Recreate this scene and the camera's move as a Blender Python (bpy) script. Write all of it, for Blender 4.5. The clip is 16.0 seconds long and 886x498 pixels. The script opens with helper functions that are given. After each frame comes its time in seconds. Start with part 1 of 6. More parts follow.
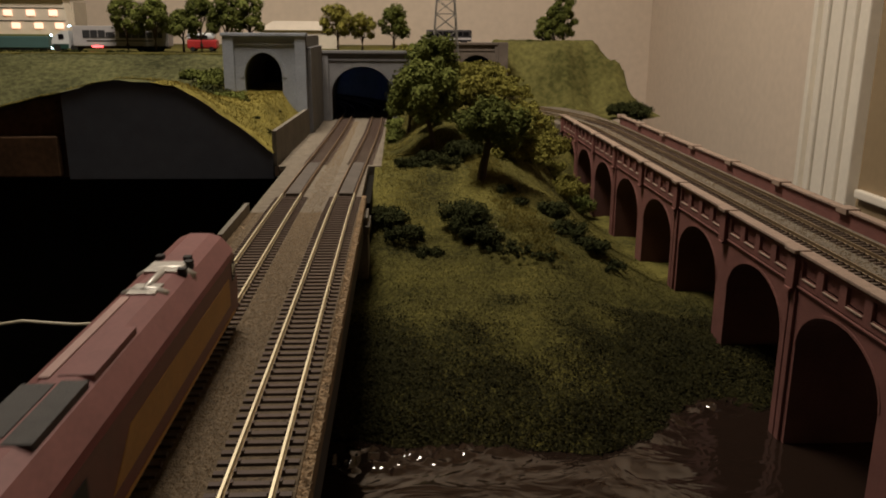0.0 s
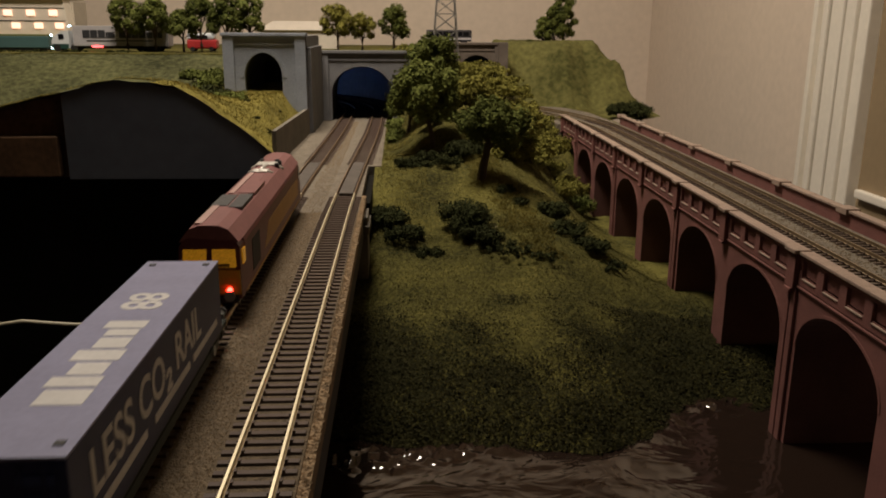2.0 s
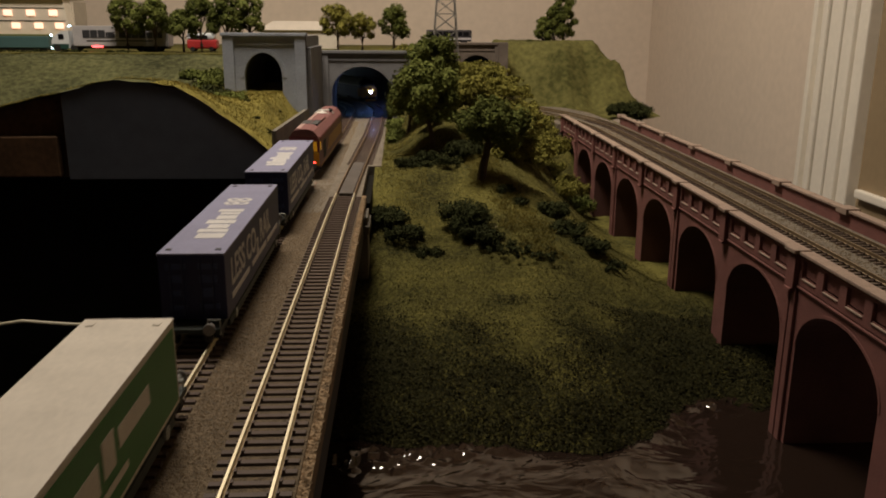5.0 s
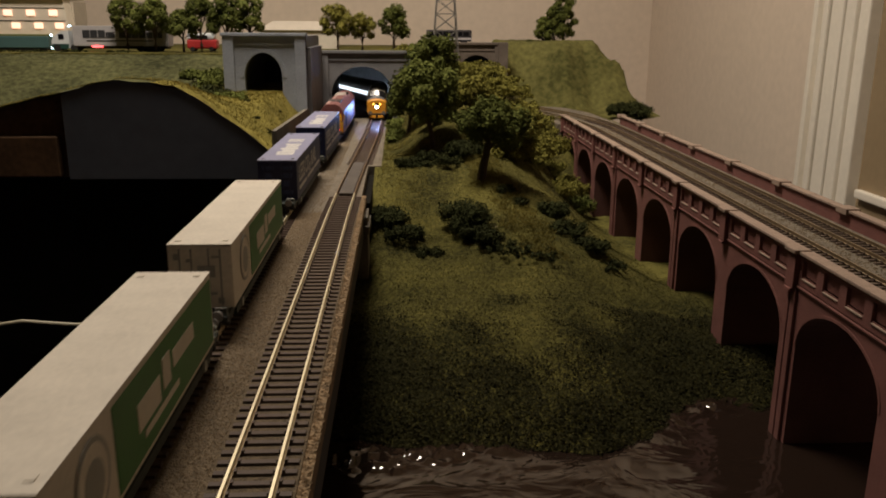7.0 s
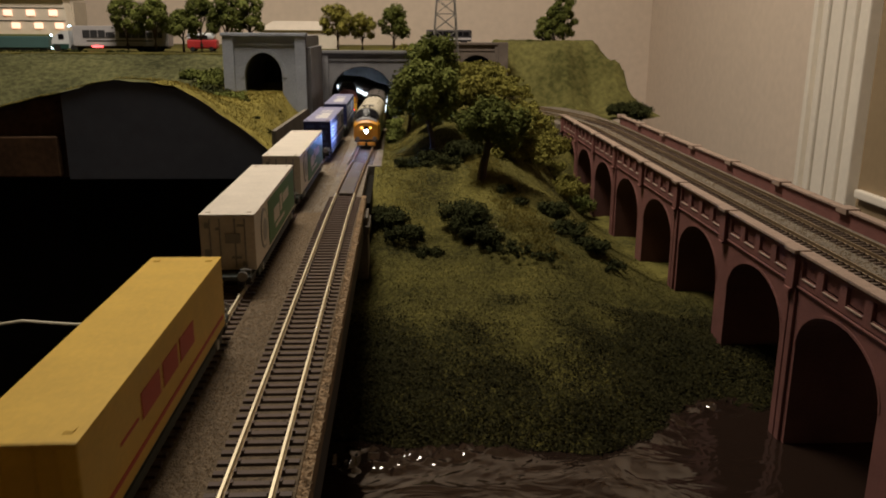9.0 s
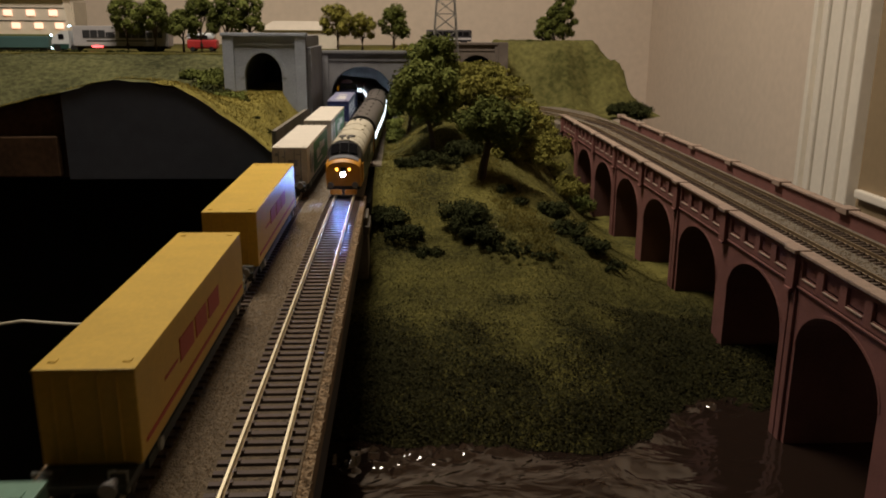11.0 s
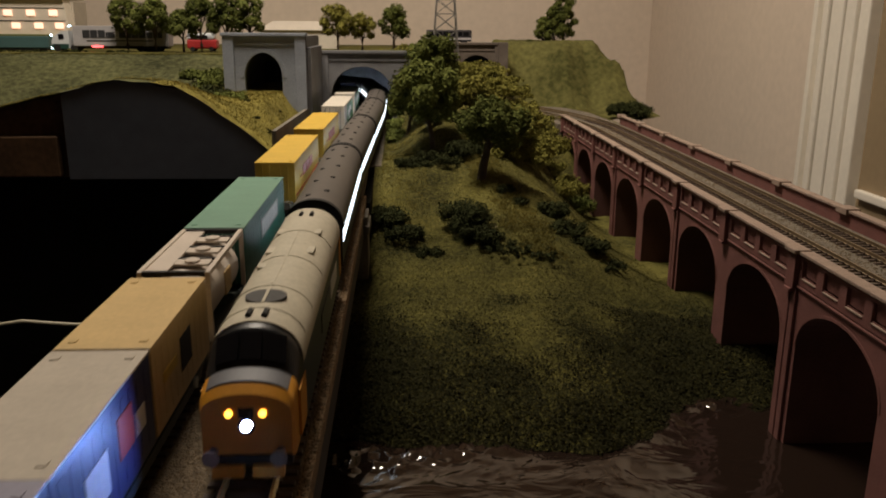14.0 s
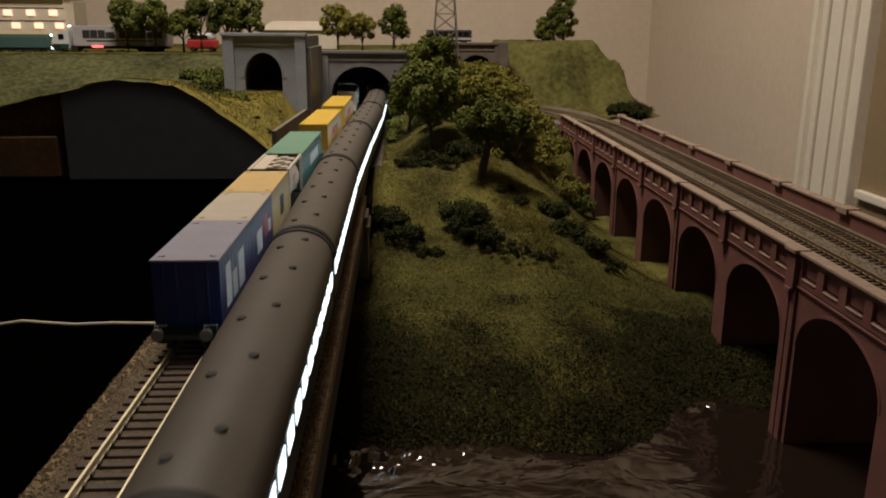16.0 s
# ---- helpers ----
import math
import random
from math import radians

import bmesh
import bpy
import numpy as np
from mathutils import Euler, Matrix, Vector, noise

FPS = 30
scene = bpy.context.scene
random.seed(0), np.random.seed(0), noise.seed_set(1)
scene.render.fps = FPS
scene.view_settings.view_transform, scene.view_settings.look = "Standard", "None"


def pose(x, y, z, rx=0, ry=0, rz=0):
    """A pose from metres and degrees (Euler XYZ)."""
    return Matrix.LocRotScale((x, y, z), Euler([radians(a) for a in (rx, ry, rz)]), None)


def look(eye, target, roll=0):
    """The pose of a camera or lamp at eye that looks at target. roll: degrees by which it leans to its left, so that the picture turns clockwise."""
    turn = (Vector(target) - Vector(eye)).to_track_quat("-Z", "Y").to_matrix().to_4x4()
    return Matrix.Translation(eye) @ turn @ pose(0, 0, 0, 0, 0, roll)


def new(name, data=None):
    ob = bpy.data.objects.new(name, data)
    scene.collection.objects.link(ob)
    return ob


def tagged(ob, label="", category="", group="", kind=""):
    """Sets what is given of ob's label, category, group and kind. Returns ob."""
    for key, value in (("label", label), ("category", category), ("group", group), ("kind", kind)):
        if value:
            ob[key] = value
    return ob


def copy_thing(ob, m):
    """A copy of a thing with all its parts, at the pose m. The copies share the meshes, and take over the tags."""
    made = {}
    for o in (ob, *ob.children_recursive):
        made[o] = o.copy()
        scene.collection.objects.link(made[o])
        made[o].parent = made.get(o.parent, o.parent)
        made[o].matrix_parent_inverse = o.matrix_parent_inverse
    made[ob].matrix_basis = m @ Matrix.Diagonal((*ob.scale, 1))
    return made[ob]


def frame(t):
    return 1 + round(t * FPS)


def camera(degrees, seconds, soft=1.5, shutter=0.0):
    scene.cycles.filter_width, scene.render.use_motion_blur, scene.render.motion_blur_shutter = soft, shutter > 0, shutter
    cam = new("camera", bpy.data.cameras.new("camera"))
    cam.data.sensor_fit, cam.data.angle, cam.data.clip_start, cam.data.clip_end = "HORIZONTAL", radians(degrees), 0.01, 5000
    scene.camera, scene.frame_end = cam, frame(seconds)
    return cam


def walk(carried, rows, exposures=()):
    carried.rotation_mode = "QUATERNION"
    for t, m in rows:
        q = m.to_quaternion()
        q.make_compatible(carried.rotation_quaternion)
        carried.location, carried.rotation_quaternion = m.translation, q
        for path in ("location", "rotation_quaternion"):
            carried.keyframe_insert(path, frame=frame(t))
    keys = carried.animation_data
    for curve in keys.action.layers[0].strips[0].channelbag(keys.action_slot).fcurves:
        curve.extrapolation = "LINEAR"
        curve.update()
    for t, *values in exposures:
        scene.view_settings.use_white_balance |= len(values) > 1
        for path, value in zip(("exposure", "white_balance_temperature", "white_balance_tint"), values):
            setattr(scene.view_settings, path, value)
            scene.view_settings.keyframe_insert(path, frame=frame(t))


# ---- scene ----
LAMP_EYE, LAMP_AIM, LAMP_SIZE, LAMP_W = (-0.20, 1.00, 1.45), (-0.08, 1.34, 0.0), 0.45, 18.0
GLOW_CAB_S, GLOW_RED_S, GLOW_WARM_S, GLOW_WHITE_S, GLOW_COACH_S = 0.15, 18.0, 5.0, 1900.0, 2.3

# ------------------------------------------------------------------ camera
EYE = (0.05338, 0.0, 0.15336)
AIM = (EYE[0] + math.sin(radians(3.1386)) * math.cos(radians(15.0827)),
       EYE[1] + math.cos(radians(3.1386)) * math.cos(radians(15.0827)),
       EYE[2] - math.sin(radians(15.0827)))
cam = camera(57.10, 16.0, soft=1.9, shutter=0.5)
walk(cam, [(0.0, look(EYE, AIM, 0.378)), (16.0, look(EYE, AIM, 0.378))],
     exposures=[(0.0, 0.06), (1.0, 0.05), (2.0, 0.14), (2.5, -0.04), (3.0, -0.02), (3.5, 0.09), (4.2, 0.06), (7.0, 0.06), (8.5, 0.0), (9.0, 0.06), (11.5, -0.02), (12.5, 0.0), (13.5, 0.04), (15.0, -0.06), (15.5, -0.14), (16.0, -0.08)])

# ------------------------------------------------------------------ light
world = bpy.data.worlds.new("dim_room")
scene.world = world
world.use_nodes = True
world.node_tree.nodes["Background"].inputs[0].default_value = (0.9, 0.7, 0.5, 1)
world.node_tree.nodes["Background"].inputs[1].default_value = 0.02


def area_lamp(name, eye, target, size, watts, colour):
    data = bpy.data.lights.new(name, "AREA")
    data.size, data.energy, data.color, data.spread = size, watts, colour, radians(138)
    ob = new(name, data)
    ob.matrix_world = look(eye, target)
    return tagged(ob, "warm ceiling lamp lighting the dim room", "lamp", kind="structure")


area_lamp("ceiling_lamp", LAMP_EYE, LAMP_AIM, LAMP_SIZE, LAMP_W, (1.0, 0.875, 0.725))

# ------------------------------------------------------------------ materials


def mat(name, colour, rough=0.7, metal=0.0, var=0.25, scale=200.0, fine=1200.0, bump=0.0, bump_scale=None,
        tint=None, emit=None, strength=0.0, rand=0.0, spec=0.5, coat=0.0):
    m = bpy.data.materials.new(name)
    m.use_nodes = True
    nt = m.node_tree
    b = nt.nodes["Principled BSDF"]
    b.inputs["Roughness"].default_value = rough
    b.inputs["Metallic"].default_value = metal
    b.inputs["Specular IOR Level"].default_value = spec
    b.inputs["Coat Weight"].default_value = coat
    if emit:
        b.inputs["Emission Color"].default_value = (*emit, 1)
        b.inputs["Emission Strength"].default_value = strength
    tc = nt.nodes.new("ShaderNodeTexCoord")
    n1 = nt.nodes.new("ShaderNodeTexNoise")
    n1.inputs["Scale"].default_value, n1.inputs["Detail"].default_value = scale, 4
    n2 = nt.nodes.new("ShaderNodeTexNoise")
    n2.inputs["Scale"].default_value, n2.inputs["Detail"].default_value = fine, 3
    nt.links.new(tc.outputs["Object"], n1.inputs["Vector"])
    nt.links.new(tc.outputs["Object"], n2.inputs["Vector"])
    add = nt.nodes.new("ShaderNodeMath")
    add.operation = "ADD"
    nt.links.new(n1.outputs["Fac"], add.inputs[0])
    nt.links.new(n2.outputs["Fac"], add.inputs[1])
    ramp = nt.nodes.new("ShaderNodeMapRange")
    ramp.inputs["From Min"].default_value, ramp.inputs["From Max"].default_value = 0.7, 1.3
    last = add.outputs[0]
    if rand:
        oi = nt.nodes.new("ShaderNodeObjectInfo")
        geo = nt.nodes.new("ShaderNodeNewGeometry")
        s = nt.nodes.new("ShaderNodeMath")
        s.operation = "ADD"
        nt.links.new(oi.outputs["Random"], s.inputs[0])
        nt.links.new(geo.outputs["Random Per Island"], s.inputs[1])
        k = nt.nodes.new("ShaderNodeMath")
        k.operation = "MULTIPLY_ADD"
        k.inputs[1].default_value = rand
        nt.links.new(s.outputs[0], k.inputs[0])
        nt.links.new(last, k.inputs[2])
        last = k.outputs[0]
        ramp.inputs["From Max"].default_value = 1.3 + 2 * rand
    nt.links.new(last, ramp.inputs["Value"])
    mix = nt.nodes.new("ShaderNodeMix")
    mix.data_type = "RGBA"
    dark = tuple(c * (1 - var) for c in colour)
    light = tuple(min(1, c * (1 + var)) for c in (tint or colour))
    mix.inputs[6].default_value, mix.inputs[7].default_value = (*dark, 1), (*light, 1)
    nt.links.new(ramp.outputs[0], mix.inputs[0])
    nt.links.new(mix.outputs[2], b.inputs["Base Color"])
    if bump:
        bp = nt.nodes.new("ShaderNodeBump")
        bp.inputs["Strength"].default_value = bump
        bp.inputs["Distance"].default_value = 0.001
        n3 = nt.nodes.new("ShaderNodeTexNoise")
        n3.inputs["Scale"].default_value, n3.inputs["Detail"].default_value = bump_scale or fine, 5
        nt.links.new(tc.outputs["Object"], n3.inputs["Vector"])
        nt.links.new(n3.outputs["Fac"], bp.inputs["Height"])
        nt.links.new(bp.outputs[0], b.inputs["Normal"])
    return m


WALLPAINT = mat("cream_wall_paint", (0.67, 0.560, 0.455), 0.8, var=0.06, scale=3, fine=60, bump=0.05, bump_scale=400)
TRIMPAINT = mat("white_gloss_paint", (0.80, 0.74, 0.64), 0.4, var=0.05, scale=8, fine=90)
DOORPAINT = mat("beige_door_paint", (0.28, 0.205, 0.12), 0.6, var=0.08, scale=8, fine=90)
DARKBOARD = mat("dark_board", (0.035, 0.026, 0.02), 0.8, var=0.3, scale=12, fine=90)
# Black in place of the deep shade below the layout.
VOID = mat("gap_dark_black", (0.010, 0.009, 0.007), 0.95, var=0.3, scale=20, fine=200, spec=0.1)
FASCIA = mat("grey_painted_hardboard", (0.105, 0.118, 0.150), 0.6, var=0.12, scale=9, fine=60, bump=0.05, bump_scale=300)
TIMBER = mat("brown_timber", (0.12, 0.066, 0.034), 0.6, var=0.4, scale=14, fine=150)
CORK = mat("cork_edge", (0.23, 0.155, 0.085), 0.9, var=0.5, scale=160, fine=900, bump=0.8, bump_scale=500)
BALLAST = mat("brown_ballast", (0.132, 0.096, 0.058), 0.95, var=0.55, scale=260, fine=1400, bump=1.0, bump_scale=1100)
GREYBALLAST = mat("pale_grey_ballast", (0.160, 0.132, 0.098), 0.95, var=0.35, scale=120, fine=1300, bump=0.8, bump_scale=1100)
CONCRETE = mat("grey_concrete", (0.15, 0.132, 0.105), 0.85, var=0.25, scale=40, fine=500, bump=0.2)
STONE = mat("grey_portal_stone", (0.26, 0.28, 0.325), 0.85, var=0.22, scale=30, fine=500, bump=0.3)
STONE_BROWN = mat("brown_portal_stone", (0.150, 0.147, 0.152), 0.85, var=0.22, scale=30, fine=500, bump=0.3)
BRIDGESTONE = mat("dark_brown_bridge_stone", (0.125, 0.098, 0.080), 0.85, var=0.3, scale=40, fine=500, bump=0.4)
# Black stands in for the darkness inside the arched openings.
INSIDEDARK = mat("inside_dark_black", (0.020, 0.020, 0.022), 0.9, var=0.3, scale=20, fine=200)
RAIL = mat("nickel_silver_rail", (0.92, 0.80, 0.58), 0.44, metal=1.0, var=0.15, scale=60, fine=800)
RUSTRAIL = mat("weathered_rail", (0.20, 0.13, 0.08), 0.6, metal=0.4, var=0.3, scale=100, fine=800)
SLEEPER = mat("brown_plastic_sleeper", (0.085, 0.058, 0.046), 0.38, var=0.3, scale=120, fine=900, rand=0.25)
VIABRICK = mat("red_brick_card", (0.175, 0.067, 0.056), 0.8, var=0.22, scale=50, fine=900, bump=0.35, bump_scale=1500)
# Brick red again, darkened for the shade under the arches.
VIASHADE = mat("red_soffit_shade", (0.10, 0.04, 0.033), 0.85, var=0.2, scale=50, fine=900)
COPING = mat("pale_coping", (0.30, 0.215, 0.165), 0.8, var=0.25, scale=90, fine=800, bump=0.2)
GRASS = mat("static_grass", (0.052, 0.050, 0.012), 0.95, var=0.6, scale=16, fine=300, tint=(0.10, 0.088, 0.022), bump=1.0, bump_scale=900, spec=0.15)
GRASSBLADE = mat("grass_fibre", (0.048, 0.052, 0.012), 0.9, var=0.6, scale=16, fine=220, tint=(0.095, 0.083, 0.022), rand=0.05, spec=0.15)
DRYGRASS = mat("yellow_green_grass", (0.115, 0.10, 0.02), 0.95, var=0.4, scale=25, fine=400, tint=(0.20, 0.165, 0.04), bump=1.0, bump_scale=900, spec=0.15)
FARGRASS = mat("green_cutting_grass", (0.085, 0.085, 0.024), 0.95, var=0.35, scale=9, fine=90, tint=(0.125, 0.115, 0.038), bump=1.0, bump_scale=700, spec=0.15)
DRYBLADE = mat("yellow_grass_fibre", (0.15, 0.125, 0.02), 0.9, var=0.45, scale=25, fine=300, tint=(0.21, 0.17, 0.045), rand=0.1, spec=0.15)
# Lower bank turf coloured darker to stand in for its dimmer light.
SHADEGRASS = mat("bank_shade_grass", (0.036, 0.037, 0.008), 0.95, var=0.6, scale=16, fine=300, tint=(0.072, 0.064, 0.016), bump=1.0, bump_scale=900, spec=0.15)
SHADEBLADE = mat("bank_shade_fibre", (0.036, 0.037, 0.008), 0.9, var=0.6, scale=16, fine=220, tint=(0.072, 0.064, 0.016), rand=0.05, spec=0.15)
DULLGRASS = mat("dull_bank_grass", (0.044, 0.047, 0.020), 0.95, var=0.5, scale=7, fine=120, tint=(0.080, 0.080, 0.034), bump=1.0, bump_scale=900, spec=0.15)
DULLBLADE = mat("dull_grass_fibre", (0.044, 0.047, 0.020), 0.9, var=0.5, scale=7, fine=150, tint=(0.080, 0.080, 0.034), rand=0.05, spec=0.15)
SCRUBSHADE = mat("olive_scrub_and_shade", (0.014, 0.014, 0.005), 0.9, var=0.5, scale=40, fine=300, tint=(0.026, 0.024, 0.008), rand=0.2, spec=0.1)
INFILL = mat("grey_brown_infill", (0.085, 0.070, 0.058), 0.8, var=0.3, scale=40, fine=400)
MUD = mat("dark_mud", (0.022, 0.016, 0.010), 0.6, var=0.5, scale=60, fine=600, bump=0.6, bump_scale=300)
LEAF = mat("foliage_flock", (0.050, 0.067, 0.015), 0.9, var=0.6, scale=60, fine=600, tint=(0.115, 0.128, 0.032), rand=0.35, spec=0.1)
LEAFY = mat("yellow_foliage_flock", (0.105, 0.098, 0.018), 0.9, var=0.6, scale=60, fine=600, tint=(0.175, 0.160, 0.037), rand=0.35, spec=0.1)
LEAFDARK = mat("dark_foliage_flock", (0.032, 0.036, 0.012), 0.9, var=0.6, scale=60, fine=600, rand=0.35, spec=0.1)
BARK = mat("brown_bark", (0.06, 0.04, 0.025), 0.9, var=0.4, scale=150, fine=900, bump=0.6)
STEEL = mat("dull_steel", (0.20, 0.19, 0.18), 0.5, metal=0.6, var=0.2, scale=90)
BLACK = mat("black_underframe", (0.012, 0.011, 0.010), 0.7, var=0.4, scale=120, fine=900)


def paint(name, c, rough=0.45):
    return mat(name, c, rough, var=0.10, scale=45, fine=500, bump=0.04, bump_scale=400)


DARKGLASS = mat("dark_cab_glass", (0.01, 0.01, 0.012), 0.08, var=0.1)
GREYROOF = paint("grey_tan_roof", (0.50, 0.44, 0.36))


def water_material():
    m = bpy.data.materials.new("dark_resin_water")
    m.use_nodes = True
    nt = m.node_tree
    b = nt.nodes["Principled BSDF"]
    b.inputs["Base Color"].default_value = (0.018, 0.011, 0.008, 1)
    b.inputs["Roughness"].default_value = 0.07
    b.inputs["IOR"].default_value = 2.0
    tc = nt.nodes.new("ShaderNodeTexCoord")
    mp = nt.nodes.new("ShaderNodeMapping")
    mp.inputs["Scale"].default_value = (1.0, 1.6, 1.0)
    n = nt.nodes.new("ShaderNodeTexNoise")
    n.inputs["Scale"].default_value, n.inputs["Detail"].default_value, n.inputs["Distortion"].default_value = 22, 3.2, 0.8
    bp = nt.nodes.new("ShaderNodeBump")
    bp.inputs["Strength"].default_value, bp.inputs["Distance"].default_value = 1.0, 0.0024
    nt.links.new(tc.outputs["Object"], mp.inputs["Vector"])
    nt.links.new(mp.outputs[0], n.inputs["Vector"])
    nt.links.new(n.outputs["Fac"], bp.inputs["Height"])
    nt.links.new(bp.outputs[0], b.inputs["Normal"])
    return m


WATER = water_material()

# ------------------------------------------------------------------ mesh helpers


def finish(name, bm, material, smooth=False):
    me = bpy.data.meshes.new(name)
    bm.normal_update()
    bm.to_mesh(me)
    bm.free()
    me.materials.append(material)
    if smooth:
        for p in me.polygons:
            p.use_smooth = True
    return me


def thing(name, bm, material, label, category, group="", kind="", smooth=False):
    return tagged(new(name, finish(name, bm, material, smooth)), label, category, group, kind)


def base(name, label, category, group="", kind="", at=(0, 0, 0)):
    ob = new(name)
    ob.location = at
    ob.empty_display_size = 0.02
    return tagged(ob, label, category, group, kind)


def part(name, bm, material, parent, label="", smooth=False, at=(0, 0, 0)):
    ob = new(name, bm if isinstance(bm, bpy.types.Mesh) else finish(name, bm, material, smooth))
    ob.parent = parent
    ob.location = at
    return tagged(ob, label)


def box(x0, x1, y0, y1, z0, z1, bevel=0.0, bm=None, taper=0.0):
    bm = bm or bmesh.new()
    t = taper
    vs = [bm.verts.new(c) for c in ((x0, y0, z0), (x1, y0, z0), (x1, y1, z0), (x0, y1, z0),
                                    (x0 + t, y0 + t, z1), (x1 - t, y0 + t, z1), (x1 - t, y1 - t, z1), (x0 + t, y1 - t, z1))]
    fs = [bm.faces.new([vs[i] for i in f]) for f in ((3, 2, 1, 0), (4, 5, 6, 7), (0, 1, 5, 4), (1, 2, 6, 5), (2, 3, 7, 6), (3, 0, 4, 7))]
    if bevel:
        es = list({e for f in fs for e in f.edges})
        bmesh.ops.bevel(bm, geom=es, offset=bevel, segments=2, affect="EDGES", profile=0.6)
    return bm


def loft(sections, bm=None, caps=True):
    """Skin a row of equal-length closed outlines (lists of xyz)."""
    bm = bm or bmesh.new()
    rings = [[bm.verts.new(c) for c in s] for s in sections]
    n = len(rings[0])
    for a, b in zip(rings, rings[1:]):
        for i in range(n):
            bm.faces.new((a[i], a[(i + 1) % n], b[(i + 1) % n], b[i]))
    if caps:
        bm.faces.new(rings[0][::-1])
        bm.faces.new(rings[-1])
    return bm


def prism(outline, axis, a, b, bm=None):
    """Extrude a 2D outline along an axis from a to b; outline in the other two axes."""
    if axis == "x":
        f = lambda p, k: (k, p[0], p[1])
    elif axis == "y":
        f = lambda p, k: (p[0], k, p[1])
    else:
        f = lambda p, k: (p[0], p[1], k)
    bm = loft([[f(p, a) for p in outline], [f(p, b) for p in outline]], bm)
    bmesh.ops.recalc_face_normals(bm, faces=bm.faces[:])
    return bm


def tube(points, r, sides=8, bm=None, r1=None):
    bm = bm or bmesh.new()
    pts = [Vector(p) for p in points]
    rings = []
    for i, p in enumerate(pts):
        d = (pts[min(i + 1, len(pts) - 1)] - pts[max(i - 1, 0)]).normalized()
        q = d.to_track_quat("Z", "Y")
        k = i / max(1, len(pts) - 1)
        rr = r if r1 is None else r + (r1 - r) * k
        rings.append([p + q @ Vector((rr * math.cos(a), rr * math.sin(a), 0)) for a in (j * 2 * math.pi / sides for j in range(sides))])
    return loft(rings, bm)


def disc(x, y, z, r, axis="x", thick=0.002, sides=20, bm=None):
    v = {"x": Vector((1, 0, 0)), "y": Vector((0, 1, 0)), "z": Vector((0, 0, 1))}[axis]
    c = Vector((x, y, z))
    return tube([c - v * thick / 2, c + v * thick / 2], r, sides, bm)


def smooth01(k):
    k = min(1.0, max(0.0, k))
    return k * k * (3 - 2 * k)


def fbm(x, y, z=0.0, octaves=4):
    return noise.fractal((x, y, z), 1.0, 2.0, octaves)


# ------------------------------------------------------------------ track plan
BEND_Y, BEND_R = 1.60, 0.69
BEND_X = 0.014 - BEND_R


def lane(y, left):
    k = smooth01((y - 0.65) / 0.75)
    return 0.014 * k - (0.0511 + 0.0039 * k if left else 0.0)


def rail_point(s, left):
    """Place on the line at distance s, and the heading there in radians from +y."""
    if s <= BEND_Y:
        e = 0.005
        return Vector((lane(s, left), s, 0)), math.atan2(-(lane(s + e, left) - lane(s - e, left)), 2 * e)
    r = BEND_R - (0.055 if left else 0.0)
    a = (s - BEND_Y) / r
    if a <= math.pi:
        return Vector((BEND_X + r * math.cos(a), BEND_Y + r * math.sin(a), 0)), a
    return Vector((BEND_X - r, BEND_Y - (a - math.pi) * r, 0)), math.pi


def rail_pose(s, half, left, turned=False):
    a, b = rail_point(s - half, left)[0], rail_point(s + half, left)[0]
    d = (b - a).normalized()
    m = Matrix.Translation((a + b) / 2) @ Matrix.Rotation(math.atan2(-d.x, d.y), 4, "Z")
    return m @ Matrix.Rotation(math.pi, 4, "Z") if turned else m


# ------------------------------------------------------------------ room
FLOOR_Z, CEIL_Z = -0.85, 1.55
X0, X1, Y0, Y1 = -2.2, 0.78, -2.4, 2.395
DOOR0, DOOR1 = 0.42, 1.264      # doorway in the right-hand wall, between its frames


